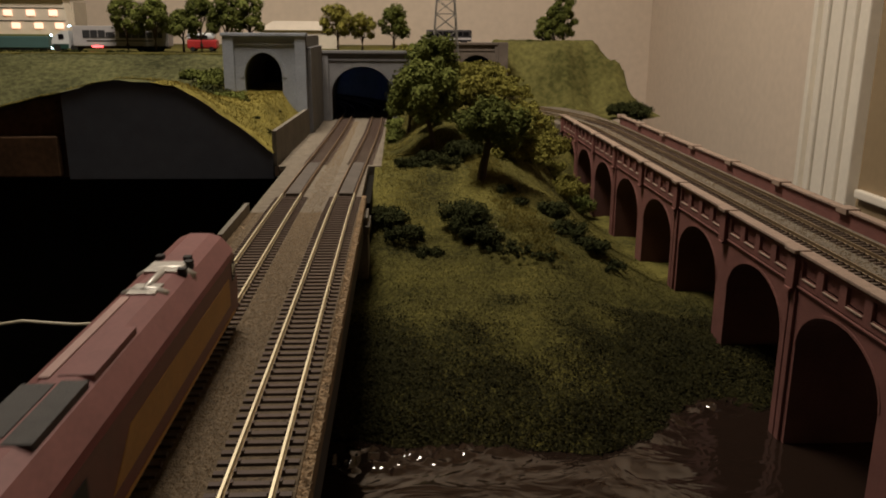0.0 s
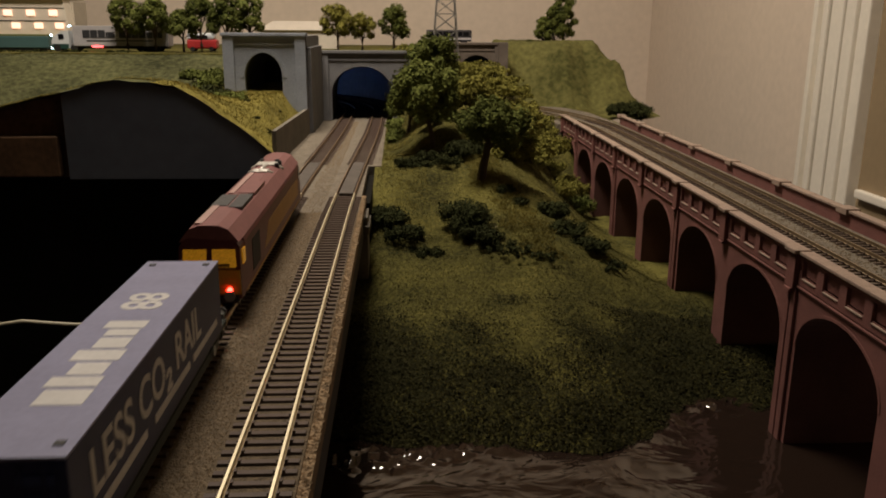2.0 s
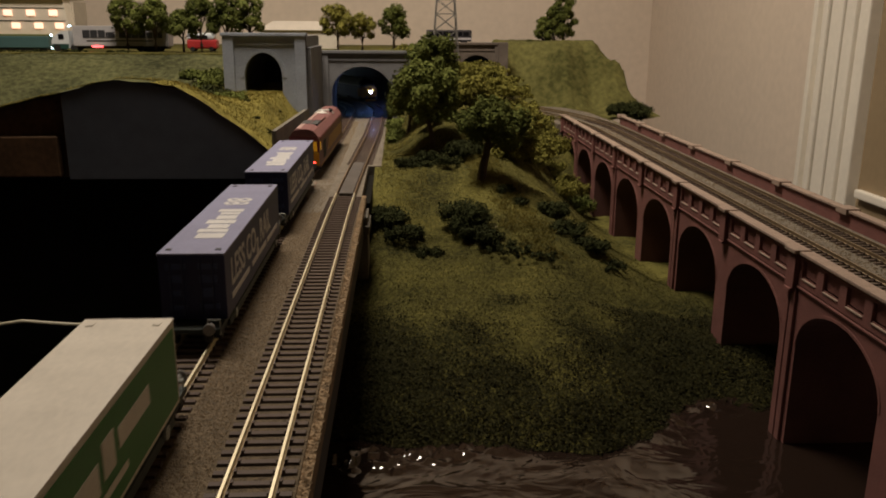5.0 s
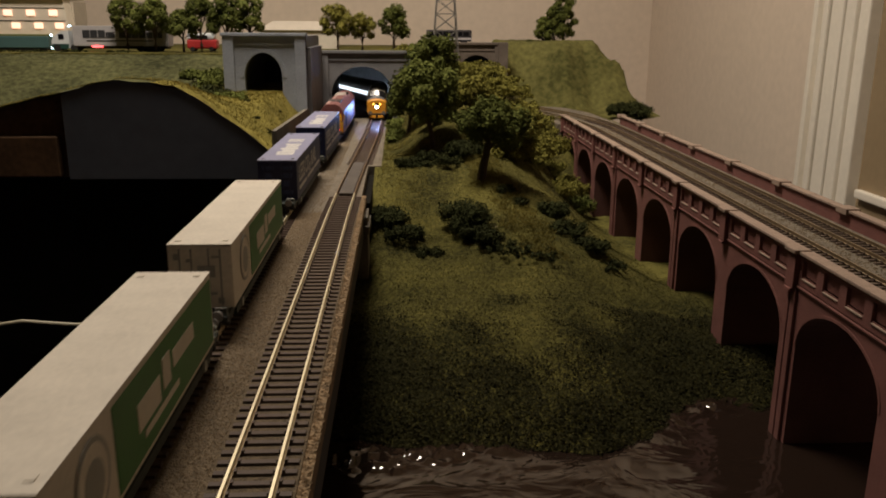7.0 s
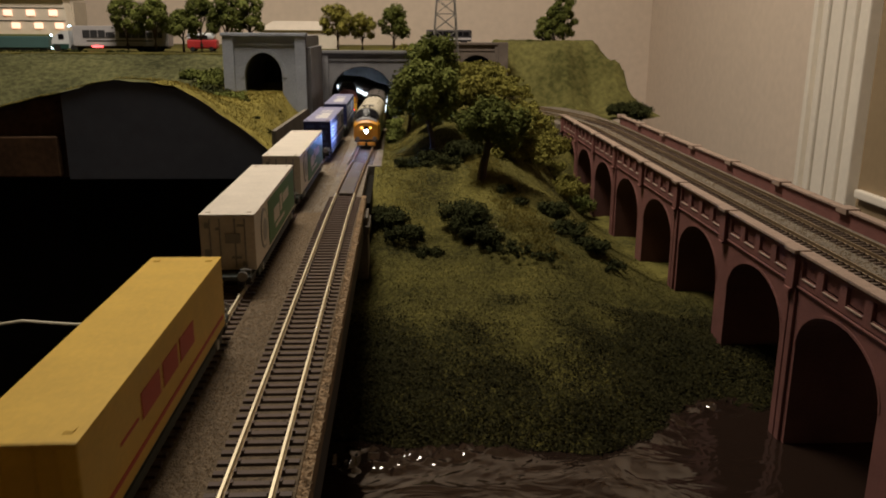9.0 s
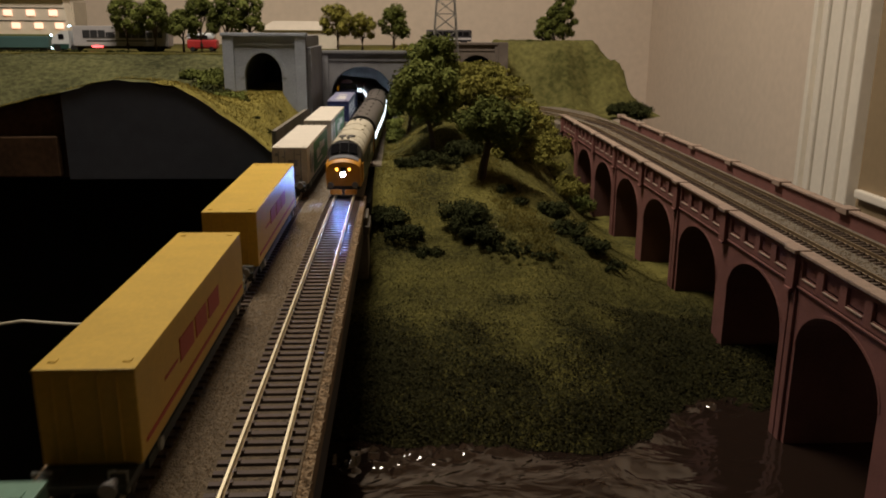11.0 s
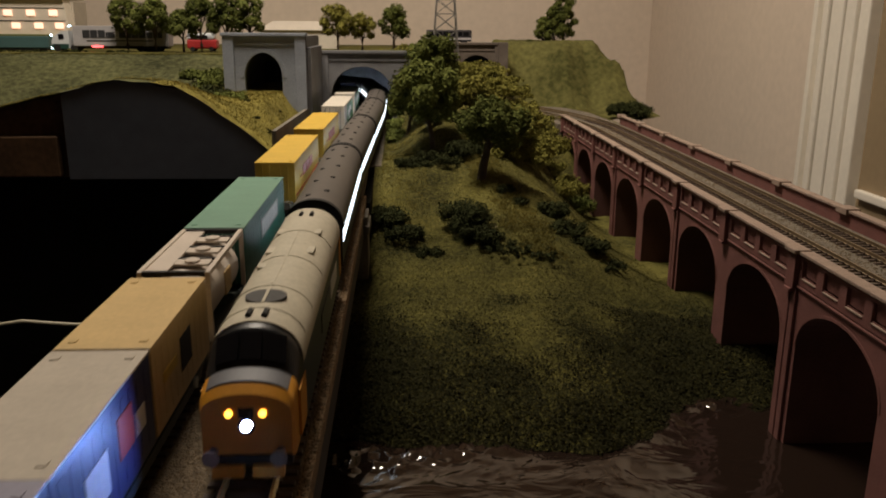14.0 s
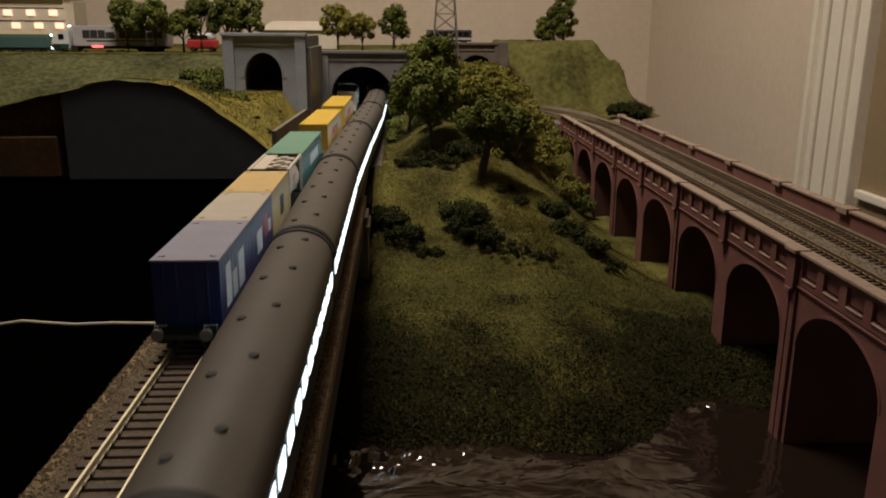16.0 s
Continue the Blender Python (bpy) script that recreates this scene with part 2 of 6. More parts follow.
def room():
    thing("floor", box(X0, X1, Y0, Y1, FLOOR_Z - 0.05, FLOOR_Z), DARKBOARD, "dark floor of the room", "floor", kind="structure")
    thing("ceiling", box(X0, X1, Y0, Y1, CEIL_Z, CEIL_Z + 0.05), WALLPAINT, "plain cream ceiling", "ceiling", kind="structure")
    thing("wall_north", box(X0 - 0.1, X1 + 0.1, Y1, Y1 + 0.1, FLOOR_Z, CEIL_Z), WALLPAINT, "plain cream painted wall behind the layout", "wall", kind="structure")
    thing("wall_south", box(X0 - 0.1, X1 + 0.1, Y0 - 0.1, Y0, FLOOR_Z, CEIL_Z), WALLPAINT, "plain cream painted wall", "wall", kind="structure")
    thing("wall_west", box(X0 - 0.1, X0, Y0, Y1, FLOOR_Z, CEIL_Z), WALLPAINT, "plain cream painted wall", "wall", kind="structure")
    bm = box(X1, X1 + 0.1, DOOR1, Y1, FLOOR_Z, CEIL_Z)
    box(X1, X1 + 0.1, Y0, DOOR0, FLOOR_Z, CEIL_Z, bm=bm)
    box(X1, X1 + 0.1, DOOR0, DOOR1, FLOOR_Z + 2.05, CEIL_Z, bm=bm)
    thing("wall_east", bm, WALLPAINT, "plain cream painted wall with a doorway", "wall", kind="structure")
    door = base("door_1", "closed beige panelled door in a white moulded frame", "door", kind="structure")
    part("door_leaf", box(X1 + 0.014, X1 + 0.05, DOOR0 + 0.003, DOOR1 - 0.003, FLOOR_Z + 0.004, FLOOR_Z + 2.046), DOORPAINT, door)
    part("panel_moulding", box(X1 + 0.003, X1 + 0.015, DOOR0 + 0.06, DOOR1 - 0.012, -0.104, -0.090, 0.003), TRIMPAINT, door, "pale horizontal moulding")
    for a, b, h in ((1.409, 1.423, 0.014), (1.379, 1.409, 0.003), (1.362, 1.378, 0.020), (1.322, 1.359, 0.015), (1.289, 1.318, 0.013), (1.2605, 1.289, 0.006)):
        part("frame_moulding", box(X1 - h, X1 + 0.02, a, b, FLOOR_Z, CEIL_Z - 0.005, 0.003), TRIMPAINT, door, "white moulded door frame strip")
    return door


room()

# ------------------------------------------------------------------ baseboards
WATER_Z = -0.130


def ground(x, y):
    """Height of the scenery between the main line and the viaduct."""
    bank = float(np.interp(y, (0.36, 0.485, 0.51, 0.535, 0.59, 0.66, 0.74, 0.82, 1.0, 1.2, 1.45), (-0.168, -0.150, -0.133, -0.116, -0.097, -0.082, -0.070, -0.064, -0.062, -0.060, -0.03)))
    side = float(np.interp(y, (0.36, 0.53, 0.57, 0.62, 0.68, 0.78, 0.92, 1.18, 1.34, 1.43), (-0.168, -0.150, -0.133, -0.114, -0.106, -0.103, -0.110, -0.114, -0.105, -0.012)))
    w = smooth01((x - 0.18) / 0.14)
    low = bank + (side - bank) * w
    low += 0.010 * fbm(x * 9 + 3, y * 5) * smooth01((0.70 - y) / 0.12)
    low -= 0.014 * smooth01((0.070 - x) / 0.05) * smooth01((0.76 - y) / 0.06)
    # hill from the verge of the line to a crest that runs out as a spur
    crest_x = 0.158 + (0.140 * (y - 0.95) if y > 0.95 else 0.21 * (0.95 - y))
    crest = float(np.interp(y, (0.58, 0.68, 0.76, 0.80, 0.90, 0.95, 1.05, 1.2, 1.35, 1.47, 1.8), (-0.20, -0.120, -0.062, -0.046, -0.018, -0.006, 0.018, 0.064, 0.094, 0.098, 0.060)))
    verge = float(np.interp(y, (0.60, 0.74, 0.79, 0.84, 0.89, 0.95), (-0.20, -0.090, -0.062, -0.034, -0.014, -0.006)))
    if x < crest_x:
        reach = float(np.interp(y, (0.95, 1.1, 1.4), (0.110, 0.075, 0.050)))
        k = smooth01((x - 0.042) / min(reach, crest_x - 0.042))
        z = verge + (crest - verge) * k - 0.010 * math.sin(math.pi * k) * smooth01((1.0 - y) / 0.1)
    else:
        foot = 0.325 - 0.30 * max(0.0, y - 1.42)
        k = min(1.0, (x - crest_x) / max(0.02, foot - crest_x))
        z = crest + (low - crest) * (0.75 * k + 0.25 * smooth01(k)) ** 0.92
    z = max(low, z) + 0.004 * math.exp(-(80 * (z - low)) ** 2)
    z += 0.003 * fbm(x * 18, y * 18) + 0.0012 * fbm(x * 70, y * 70)
    return min(z, -0.0055) if x < 0.036 else z


def sheet(x0, x1, y0, y1, step, height, name, material, label, category, kind="structure"):
    nx, ny = int((x1 - x0) / step) + 1, int((y1 - y0) / step) + 1
    xs, ys = np.linspace(x0, x1, nx), np.linspace(y0, y1, ny)
    vs = [(x, y, height(x, y)) for y in ys for x in xs]
    fs = [(j * nx + i, j * nx + i + 1, (j + 1) * nx + i + 1, (j + 1) * nx + i) for j in range(ny - 1) for i in range(nx - 1)]
    me = bpy.data.meshes.new(name)
    me.from_pydata(vs, [], fs)
    me.materials.append(material)
    for p in me.polygons:
        p.use_smooth = True
    return tagged(new(name, me), label, category, kind=kind)


sheet(-0.0785, 0.45, 0.30, 0.81, 0.006, ground, "ground", SHADEGRASS, "olive grass bank down to the river, darkened for its shade", "ground")
sheet(0.0245, 0.45, 0.81, 1.47, 0.006, ground, "ground", GRASS, "olive green static grass on the hill", "ground")
sheet(0.102, 0.45, 1.47, 1.795, 0.007, ground, "ground", GRASS, "olive green hill beside the plateau", "ground")


def water_level(x, y):
    shore = math.exp(-((y - 0.500 - 0.27 * max(0.0, x - 0.05)) / 0.014) ** 2) if x < 0.33 else 0.0
    crisp = 1 - abs(noise.noise((x * 95, y * 150, 0.3)))
    return WATER_Z + 0.0008 * fbm(x * 20, y * 30) + 0.0075 * shore * (crisp ** 3 - 0.35)


sheet(-0.03, 0.775, 0.12, 0.66, 0.0035, water_level, "water", WATER, "dark rippled resin river under the bridges", "water")

# black void under and behind the bridges, put in as an added black sheet
thing("layout_skirt", box(X0 + 0.3, -0.0805, 0.985, 0.999, FLOOR_Z, -0.0215), VOID, "added black sheet for the dark gap under the layout", "skirt cloth")
thing("river_bed", box(-0.10, 0.775, 0.10, 1.30, -0.20, -0.165), MUD, "dark board under the river and valley", "board", kind="structure")


def bridge():
    deck = base("rail_bridge", "double-track bridge deck with cork edges on plain piers", "bridge")
    part("deck_edge", box(0.0162, 0.0206, -2.15, 0.792, -0.014, -0.0052), CORK, deck, "rough brown cork edge strip")
    bm = box(-0.0735, 0.0162, -2.15, 0.712, -0.014, -0.0042)
    part("deck_board", bm, BALLAST, deck, "brown ballasted deck")
    part("deck_edge", box(-0.0795, -0.0735, -2.15, 0.712, -0.012, -0.0046), CORK, deck, "rough cork edge strip")
    part("deck_board", box(-0.0795, 0.0165, 0.7135, 0.965, -0.014, -0.0044), GREYBALLAST, deck, "pale grey deck section")
    part("side_girder", box(0.0160, 0.0198, -2.15, 0.792, -0.034, -0.0142), DARKBOARD, deck, "dark side girder")
    for y in (0.735,):
        part("pier", box(0.0130, 0.0238, y, y + 0.040, -0.166, -0.0142, 0.001), CONCRETE, deck, "grey concrete pier")
        part("pier_cap", box(0.0110, 0.0256, y - 0.004, y + 0.044, -0.030, -0.022, 0.001), CONCRETE, deck)
    part("parapet_block", box(-0.0835, -0.0795, 0.60, 0.715, -0.014, 0.004), CONCRETE, deck, "low grey edge wall")
    return deck


bridge()
for x, y, z in ((-0.03, -0.6, -0.0142), (-0.03, -1.7, -0.0142), (0.05, 0.30, -0.2002), (0.70, 0.30, -0.2002), (0.05, 1.20, -0.2002), (0.70, 1.20, -0.2002), (-1.35, 0.3, -0.0302), (-1.4, 2.2, -0.0302), (0.1, 2.2, -0.0302)):
    thing("baseboard_leg", box(x - 0.025, x + 0.025, y - 0.025, y + 0.025, FLOOR_Z, z), DARKBOARD, "dark timber leg under the layout", "leg", group="baseboard legs")
# solid formation beyond the bridge, through the tunnel and round the hidden bend
thing("track_bed", box(-0.0895, 0.032, 0.966, 1.62, -0.02, -0.0045), GREYBALLAST, "pale grey ballasted track bed to the tunnel", "track bed", kind="structure")
thing("hidden_baseboard", box(-1.50, 0.20, 1.62, Y1 - 0.005, -0.03, -0.0045), DARKBOARD, "dark baseboard of the hidden loop", "baseboard", kind="structure")
thing("hidden_baseboard", box(-1.50, -1.20, 0.15, 1.62, -0.03, -0.0045), DARKBOARD, "dark baseboard of the hidden loop", "baseboard", kind="structure")
# Abutment takes the black of the shade beneath the deck.
thing("abutment", box(-0.0795, 0.024, 0.80, 0.96, -0.166, -0.0145), VOID, "bridge abutment coloured black for the shade under the deck", "abutment", kind="structure")

GAUGE = 0.00875


def ribbon(path, profile):
    """Sweep a small outline (offset, height) along (x, y, heading) stations."""
    secs = []
    for x, y, a in path:
        c, s = math.cos(a), math.sin(a)
        secs.append([(x + c * o, y + s * o, h) for o, h in profile])
    bm = loft(secs)
    bmesh.ops.recalc_face_normals(bm, faces=bm.faces[:])
    return bm


def rail_profile(o):
    w, f = 0.00055, 0.0010
    return [(o - w, 0.0), (o - w, -0.0009), (o - 0.0003, -0.0012), (o - 0.0003, -0.0025), (o - f, -0.0028), (o - f, -0.0031),
            (o + f, -0.0031), (o + f, -0.0028), (o + 0.0003, -0.0025), (o + 0.0003, -0.0012), (o + w, -0.0009), (o + w, 0.0)]


def sleeper_mesh(half=0.0155):
    bm = box(-half, half, -0.0017, 0.0017, -0.0046, -0.0031, taper=0.0003)
    for o in (-GAUGE, GAUGE):
        box(o - 0.0021, o - 0.0011, -0.0011, 0.0011, -0.0031, -0.0021, bm=bm)
        box(o + 0.0011, o + 0.0021, -0.0011, 0.0011, -0.0031, -0.0021, bm=bm)
    return finish("sleeper", bm, SLEEPER)


SLEEPER_MESH = sleeper_mesh()


def track(stations, label, sleepers, rail_mat=None, far=None, far_mat=None):
    t = base("railway_track", label, "railway track", group="railway tracks", kind="structure")
    near = [s for s in stations if far is None or s[1] <= far]
    rest = [s for s in stations if far is not None and s[1] >= far - 1e-6]
    for o in (-GAUGE, GAUGE):
        part("rail", ribbon(near, rail_profile(o)), rail_mat or RAIL, t, "bright worn metal rail")
        if len(rest) > 1:
            part("rail", ribbon(rest, rail_profile(o)), far_mat or RUSTRAIL, t, "dull weathered rail")
    for x, y, a in sleepers:
        ob = part("sleeper", SLEEPER_MESH, None, t, at=(x, y, 0))
        ob.rotation_euler = (0, 0, a)
    return t


def stations(y0, y1, step, left):
    out = []
    n = round((y1 - y0) / step)
    for i in range(n + 1):
        p, a = rail_point(y0 + (y1 - y0) * i / n, left)
        out.append((p.x, p.y, a))
    return out


for left in (False, True):
    st = stations(-2.1, -0.02, 0.26, left) + stations(0.02, 0.78, 0.04, left) + stations(0.82, 1.6, 0.04, left) + stations(1.65, BEND_Y + math.pi * (BEND_R - 0.055 * left) + 1.15, 0.05, left)
    sl = stations(0.05, 0.776, 0.0076, left) + stations(0.98, 1.53, 0.0078, left)
    t = base("railway_track", "straight railway track with bright rails on brown sleepers", "railway track", group="railway tracks", kind="structure")
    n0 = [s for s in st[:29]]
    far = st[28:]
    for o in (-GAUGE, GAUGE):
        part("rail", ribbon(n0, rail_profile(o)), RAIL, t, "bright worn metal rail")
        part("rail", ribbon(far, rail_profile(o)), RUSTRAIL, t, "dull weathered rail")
    for x, y, a in sl:
        ob = part("sleeper", SLEEPER_MESH, None, t, at=(x, y, 0.0 if y < 0.8 else -0.0008))
        ob.rotation_euler = (0, 0, a + random.uniform(-0.006, 0.006))
    pts = stations(0.784, 0.975, 0.03, left)
    part("infill_board", ribbon(pts, [(-0.0066, -0.0044), (-0.0066, -0.0012), (0.0066, -0.0012), (0.0066, -0.0044)]), INFILL, t, "dark board between the rails")

# ------------------------------------------------------------------ viaduct
VX, VS, VW = 0.3165, 0.0165, 0.104      # near face at y = 0, slant, width
PITCH, FIRST = 0.1275, 0.1405           # pilasters at FIRST + k * PITCH
ARCHES = 10


def vpose(y):
    return Matrix.Translation((VX + VS * y, y, 0)) @ Matrix.Rotation(-math.atan(VS), 4, "Z")


def viaduct():
    """Each bay in its own space: x across from the near face, y along, z from the rail tops."""
    v = base("viaduct", "red brick railway viaduct with round arches and panelled parapets", "viaduct")
    half = PITCH / 2
    span, spring, crown = 0.0515, -0.055, -0.0218
    bm = bmesh.new()
    n = 18
    top = -0.006
    # spandrel wall with its arch, as one thick bay
    arc = [(-span * math.cos(math.pi * i / n), spring + (crown - spring) * math.sin(math.pi * i / n)) for i in range(n + 1)]
    arc = [(-span, -0.17)] + arc + [(span, -0.17)]
    outer = [(-half, -0.17), (-half, spring)] + [(-half + PITCH * i / (n - 2), top) for i in range(n - 1)] + [(half, spring), (half, -0.17)]
    faces = []
    for xa in (0.0, VW):
        bm = bmesh.new()
        a = [bm.verts.new((xa, y, z)) for y, z in arc]
        b = [bm.verts.new((xa, y, z)) for y, z in outer]
        for i in range(len(arc) - 1):
            bm.faces.new((a[i], a[i + 1], b[i + 1], b[i]))
        bmesh.ops.remove_doubles(bm, verts=bm.verts[:], dist=1e-5)
        faces.append(finish("spandrel", bm, VIABRICK))
    face, far_face = faces
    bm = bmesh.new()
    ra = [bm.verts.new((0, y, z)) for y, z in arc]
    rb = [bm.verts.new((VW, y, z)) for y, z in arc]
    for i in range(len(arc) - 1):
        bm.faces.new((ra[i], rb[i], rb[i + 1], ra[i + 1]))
    soffit = finish("soffit", bm, VIASHADE)
    # thin raised edge round each arch
    bm = bmesh.new()
    for i in range(n):
        t0, t1 = math.pi * i / n, math.pi * (i + 1) / n
        q = [(-(span + k) * math.cos(t), spring + (crown - spring + k) * math.sin(t)) for t, k in ((t0, 0.0002), (t0, 0.0022), (t1, 0.0022), (t1, 0.0002))]
        loft([[(-0.0005, y, z) for y, z in q], [(0.001, y, z) for y, z in q]], bm)
    bmesh.ops.recalc_face_normals(bm, faces=bm.faces[:])
    ring = finish("arch_edge", bm, VIABRICK)
    # pilasters: full height on every second pier, parapet height between
    bm = box(-0.0022, 0.0, -0.0075, -0.0009, -0.17, -0.0165, 0.0004)
    box(-0.0022, 0.0, 0.0009, 0.0075, -0.17, -0.0165, 0.0004, bm)
    box(-0.0042, 0.0, -0.0060, 0.0060, -0.0165, 0.0085, 0.0006, bm)
    box(-0.0055, 0.0, -0.0042, 0.0042, -0.0195, -0.0165, 0.0005, bm)
    pil = finish("pilaster", bm, VIABRICK)
    bm = box(-0.0042, 0.0, -0.0060, 0.0060, -0.0165, 0.0085, 0.0006)
    box(-0.0050, 0.0, -0.0042, 0.0042, -0.0185, -0.0165, 0.0005, bm)
    short_pil = finish("pilaster", bm, VIABRICK)
    cap = finish("pilaster_cap", box(-0.0062, 0.0055, -0.0080, 0.0080, 0.0085, 0.0115, 0.0007), COPING)
    string = finish("string_course", box(-0.0016, 0.0, -half + 0.0065, half - 0.0065, -0.0150, -0.0135, 0.0004), VIABRICK)
    par = finish("parapet", box(0.0016, 0.0045, -half, half, -0.006, 0.0085), VIABRICK)
    cop = finish("coping", box(-0.0030, 0.0065, -half + 0.0085, half - 0.0085, 0.0085, 0.0108, 0.0006), COPING)
    # frames round the four sunk panels
    bm = bmesh.new()
    y0, y1 = -half + 0.0065, half - 0.0065
    box(-0.0008, 0.0016, y0, y1, 0.0050, 0.0085, bm=bm)
    box(-0.0008, 0.0016, y0, y1, -0.0125, -0.0075, bm=bm)
    w = (y1 - y0) / 4
    for k in range(5):
        c = y0 + k * w
        box(-0.0008, 0.0016, max(y0, c - 0.0042), min(y1, c + 0.0042), -0.0075, 0.0050, bm=bm)
    frame_mesh = finish("panel_frame", bm, VIABRICK)
    sill = finish("panel_sill", box(-0.0014, 0.0016, -0.0092, 0.0092, -0.0080, -0.0072), COPING)
    for k in range(ARCHES):
        yc = FIRST + (k + 0.5) * PITCH
        bay = new("bay")
        bay.parent = v
        bay.matrix_basis = vpose(yc)
        for name, me, lab in (("spandrel", face, ""), ("soffit", soffit, "arch lining darkened for shade"), ("far_spandrel", far_face, ""), ("string_course", string, ""), ("panel_frame", frame_mesh, ""),
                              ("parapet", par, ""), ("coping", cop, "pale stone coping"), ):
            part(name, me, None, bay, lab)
        part("arch_edge", ring, None, bay)
        for j in range(4):
            part("panel_sill", sill, None, bay, "pale panel sill", at=(0, y0 + (j + 0.5) * w, 0))
        part("pilaster", pil if k % 2 == 0 else short_pil, None, bay, at=(0, half, 0))
        part("pilaster_cap", cap, None, bay, "pale stone cap", at=(0, half, 0))
        # far parapet
        part("far_parapet", finish("far_parapet", box(VW - 0.0045, VW, -half, half, -0.006, 0.0085), VIABRICK) if k == 0 else bpy.data.meshes["far_parapet"], None, bay)
        part("far_coping", finish("far_coping", box(VW - 0.0065, VW + 0.002, -half + 0.0085, half - 0.0085, 0.0085, 0.0108, 0.0006), COPING) if k == 0 else bpy.data.meshes["far_coping"], None, bay, "pale stone coping")
        part("far_cap", finish("far_cap", box(VW - 0.0085, VW + 0.004, -0.0085, 0.0085, 0.0065, 0.0120, 0.0007), COPING) if k == 0 else bpy.data.meshes["far_cap"], None, bay, "pale stone cap", at=(0, half, 0))
    ya, yb = FIRST, FIRST + ARCHES * PITCH
    m = [(VX + VS * y, y) for y in (ya, yb)]
    bm = prism([(m[0][0] + 0.0047, m[0][1]), (m[1][0] + 0.0047, m[1][1]), (m[1][0] + VW - 0.0047, m[1][1]), (m[0][0] + VW - 0.0047, m[0][1])], "z", -0.0062, -0.0043)
    part("ballast_bed", bm, GREYBALLAST, v, "pale brown ballast bed")
    return v


viaduct()


def via_lane(y, c):
    x = VX + VS * y + c
    if y > 1.30:
        x -= 0.55 * (y - 1.30) ** 2
    return x


for c, label in ((0.077, "weathered railway track along the viaduct"), (0.031, "weathered railway track beside the viaduct parapet")):
    st = []
    for i in range(42):
        y = 0.16 + i * 0.04
        dx = (via_lane(y + 0.002, c) - via_lane(y - 0.002, c)) / 0.004
        st.append((via_lane(y, c), y, -math.atan(dx)))
    sl = []
    for i in range(165):
        y = 0.17 + i * 0.0079
        sl.append((via_lane(y, c), y, -math.atan(VS)))
    track(st, label, sl, rail_mat=mat("tarnished_rail", (0.42, 0.33, 0.22), 0.42, metal=0.9, var=0.25, scale=60, fine=600))

# ------------------------------------------------------------------ tunnel portals


def portal(name, label, x0, x1, y, zbase, ztop, ax0, ax1, zspring, zcrown, depth, stone, inner, kind=""):
    """A stone face with an arched opening, its lining, coping and pilasters."""
    p = base(name, label, "tunnel portal")
    n = 24
    cx, r = (ax0 + ax1) / 2, (ax1 - ax0) / 2
    arc = [(ax0, zbase)] + [(cx - r * math.cos(math.pi * i / n), zspring + (zcrown - zspring) * math.sin(math.pi * i / n)) for i in range(n + 1)] + [(ax1, zbase)]
    outer = [(x0, zbase), (x0, zspring)] + [(x0 + (x1 - x0) * i / (n - 2), ztop) for i in range(n - 1)] + [(x1, zspring), (x1, zbase)]
    bm = bmesh.new()
    a = [bm.verts.new((u, y, z)) for u, z in arc]
    b = [bm.verts.new((u, y, z)) for u, z in outer]
    a2 = [bm.verts.new((u, y + 0.012, z)) for u, z in arc]
    b2 = [bm.verts.new((u, y + 0.012, z)) for u, z in outer]
    for i in range(len(a) - 1):
        bm.faces.new((a[i], a[i + 1], b[i + 1], b[i]))
        bm.faces.new((a2[i], b2[i], b2[i + 1], a2[i + 1]))
        bm.faces.new((a[i], a2[i], a2[i + 1], a[i + 1]))
        bm.faces.new((b[i], b[i + 1], b2[i + 1], b2[i]))
    bmesh.ops.remove_doubles(bm, verts=bm.verts[:], dist=1e-6)
    part("face", bm, stone, p)
    for i in range(n):
        t0, t1 = math.pi * i / n + 0.003, math.pi * (i + 1) / n - 0.003
        q = [(cx - (r + k) * math.cos(t), zspring + (zcrown - zspring + k) * math.sin(t)) for t, k in ((t0, 0.0005), (t0, 0.0065), (t1, 0.0065), (t1, 0.0005))]
        bm = loft([[(u, y - 0.0009, z) for u, z in q], [(u, y + 0.001, z) for u, z in q]])
        bmesh.ops.recalc_face_normals(bm, faces=bm.faces[:])
        part("arch_stone", bm, stone, p)
    bm = bmesh.new()
    a = [bm.verts.new((u, y + 0.0125, z)) for u, z in arc]
    b = [bm.verts.new((u - 0.0, y + depth, z)) for u, z in arc]
    for i in range(len(a) - 1):
        bm.faces.new((a[i], b[i], b[i + 1], a[i + 1]))
    # The dark of the opening is put into the lining's colour.
    part("lining", bm, inner, p, "lining coloured black for the dark inside", smooth=True)
    for u0, u1 in ((x0 - 0.002, x0 + 0.014), (x1 - 0.014, x1 + 0.002)):
        part("pilaster", box(u0, u1, y - 0.004, y, zbase, ztop, 0.0006), stone, p)
    part("string_course", box(x0 + 0.0142, x1 - 0.0142, y - 0.0018, y, ztop - 0.013, ztop - 0.009, 0.0006), stone, p)
    part("coping", box(x0 - 0.004, x1 + 0.004, y - 0.006, y + 0.016, ztop, ztop + 0.005, 0.0008), stone, p)
    return p


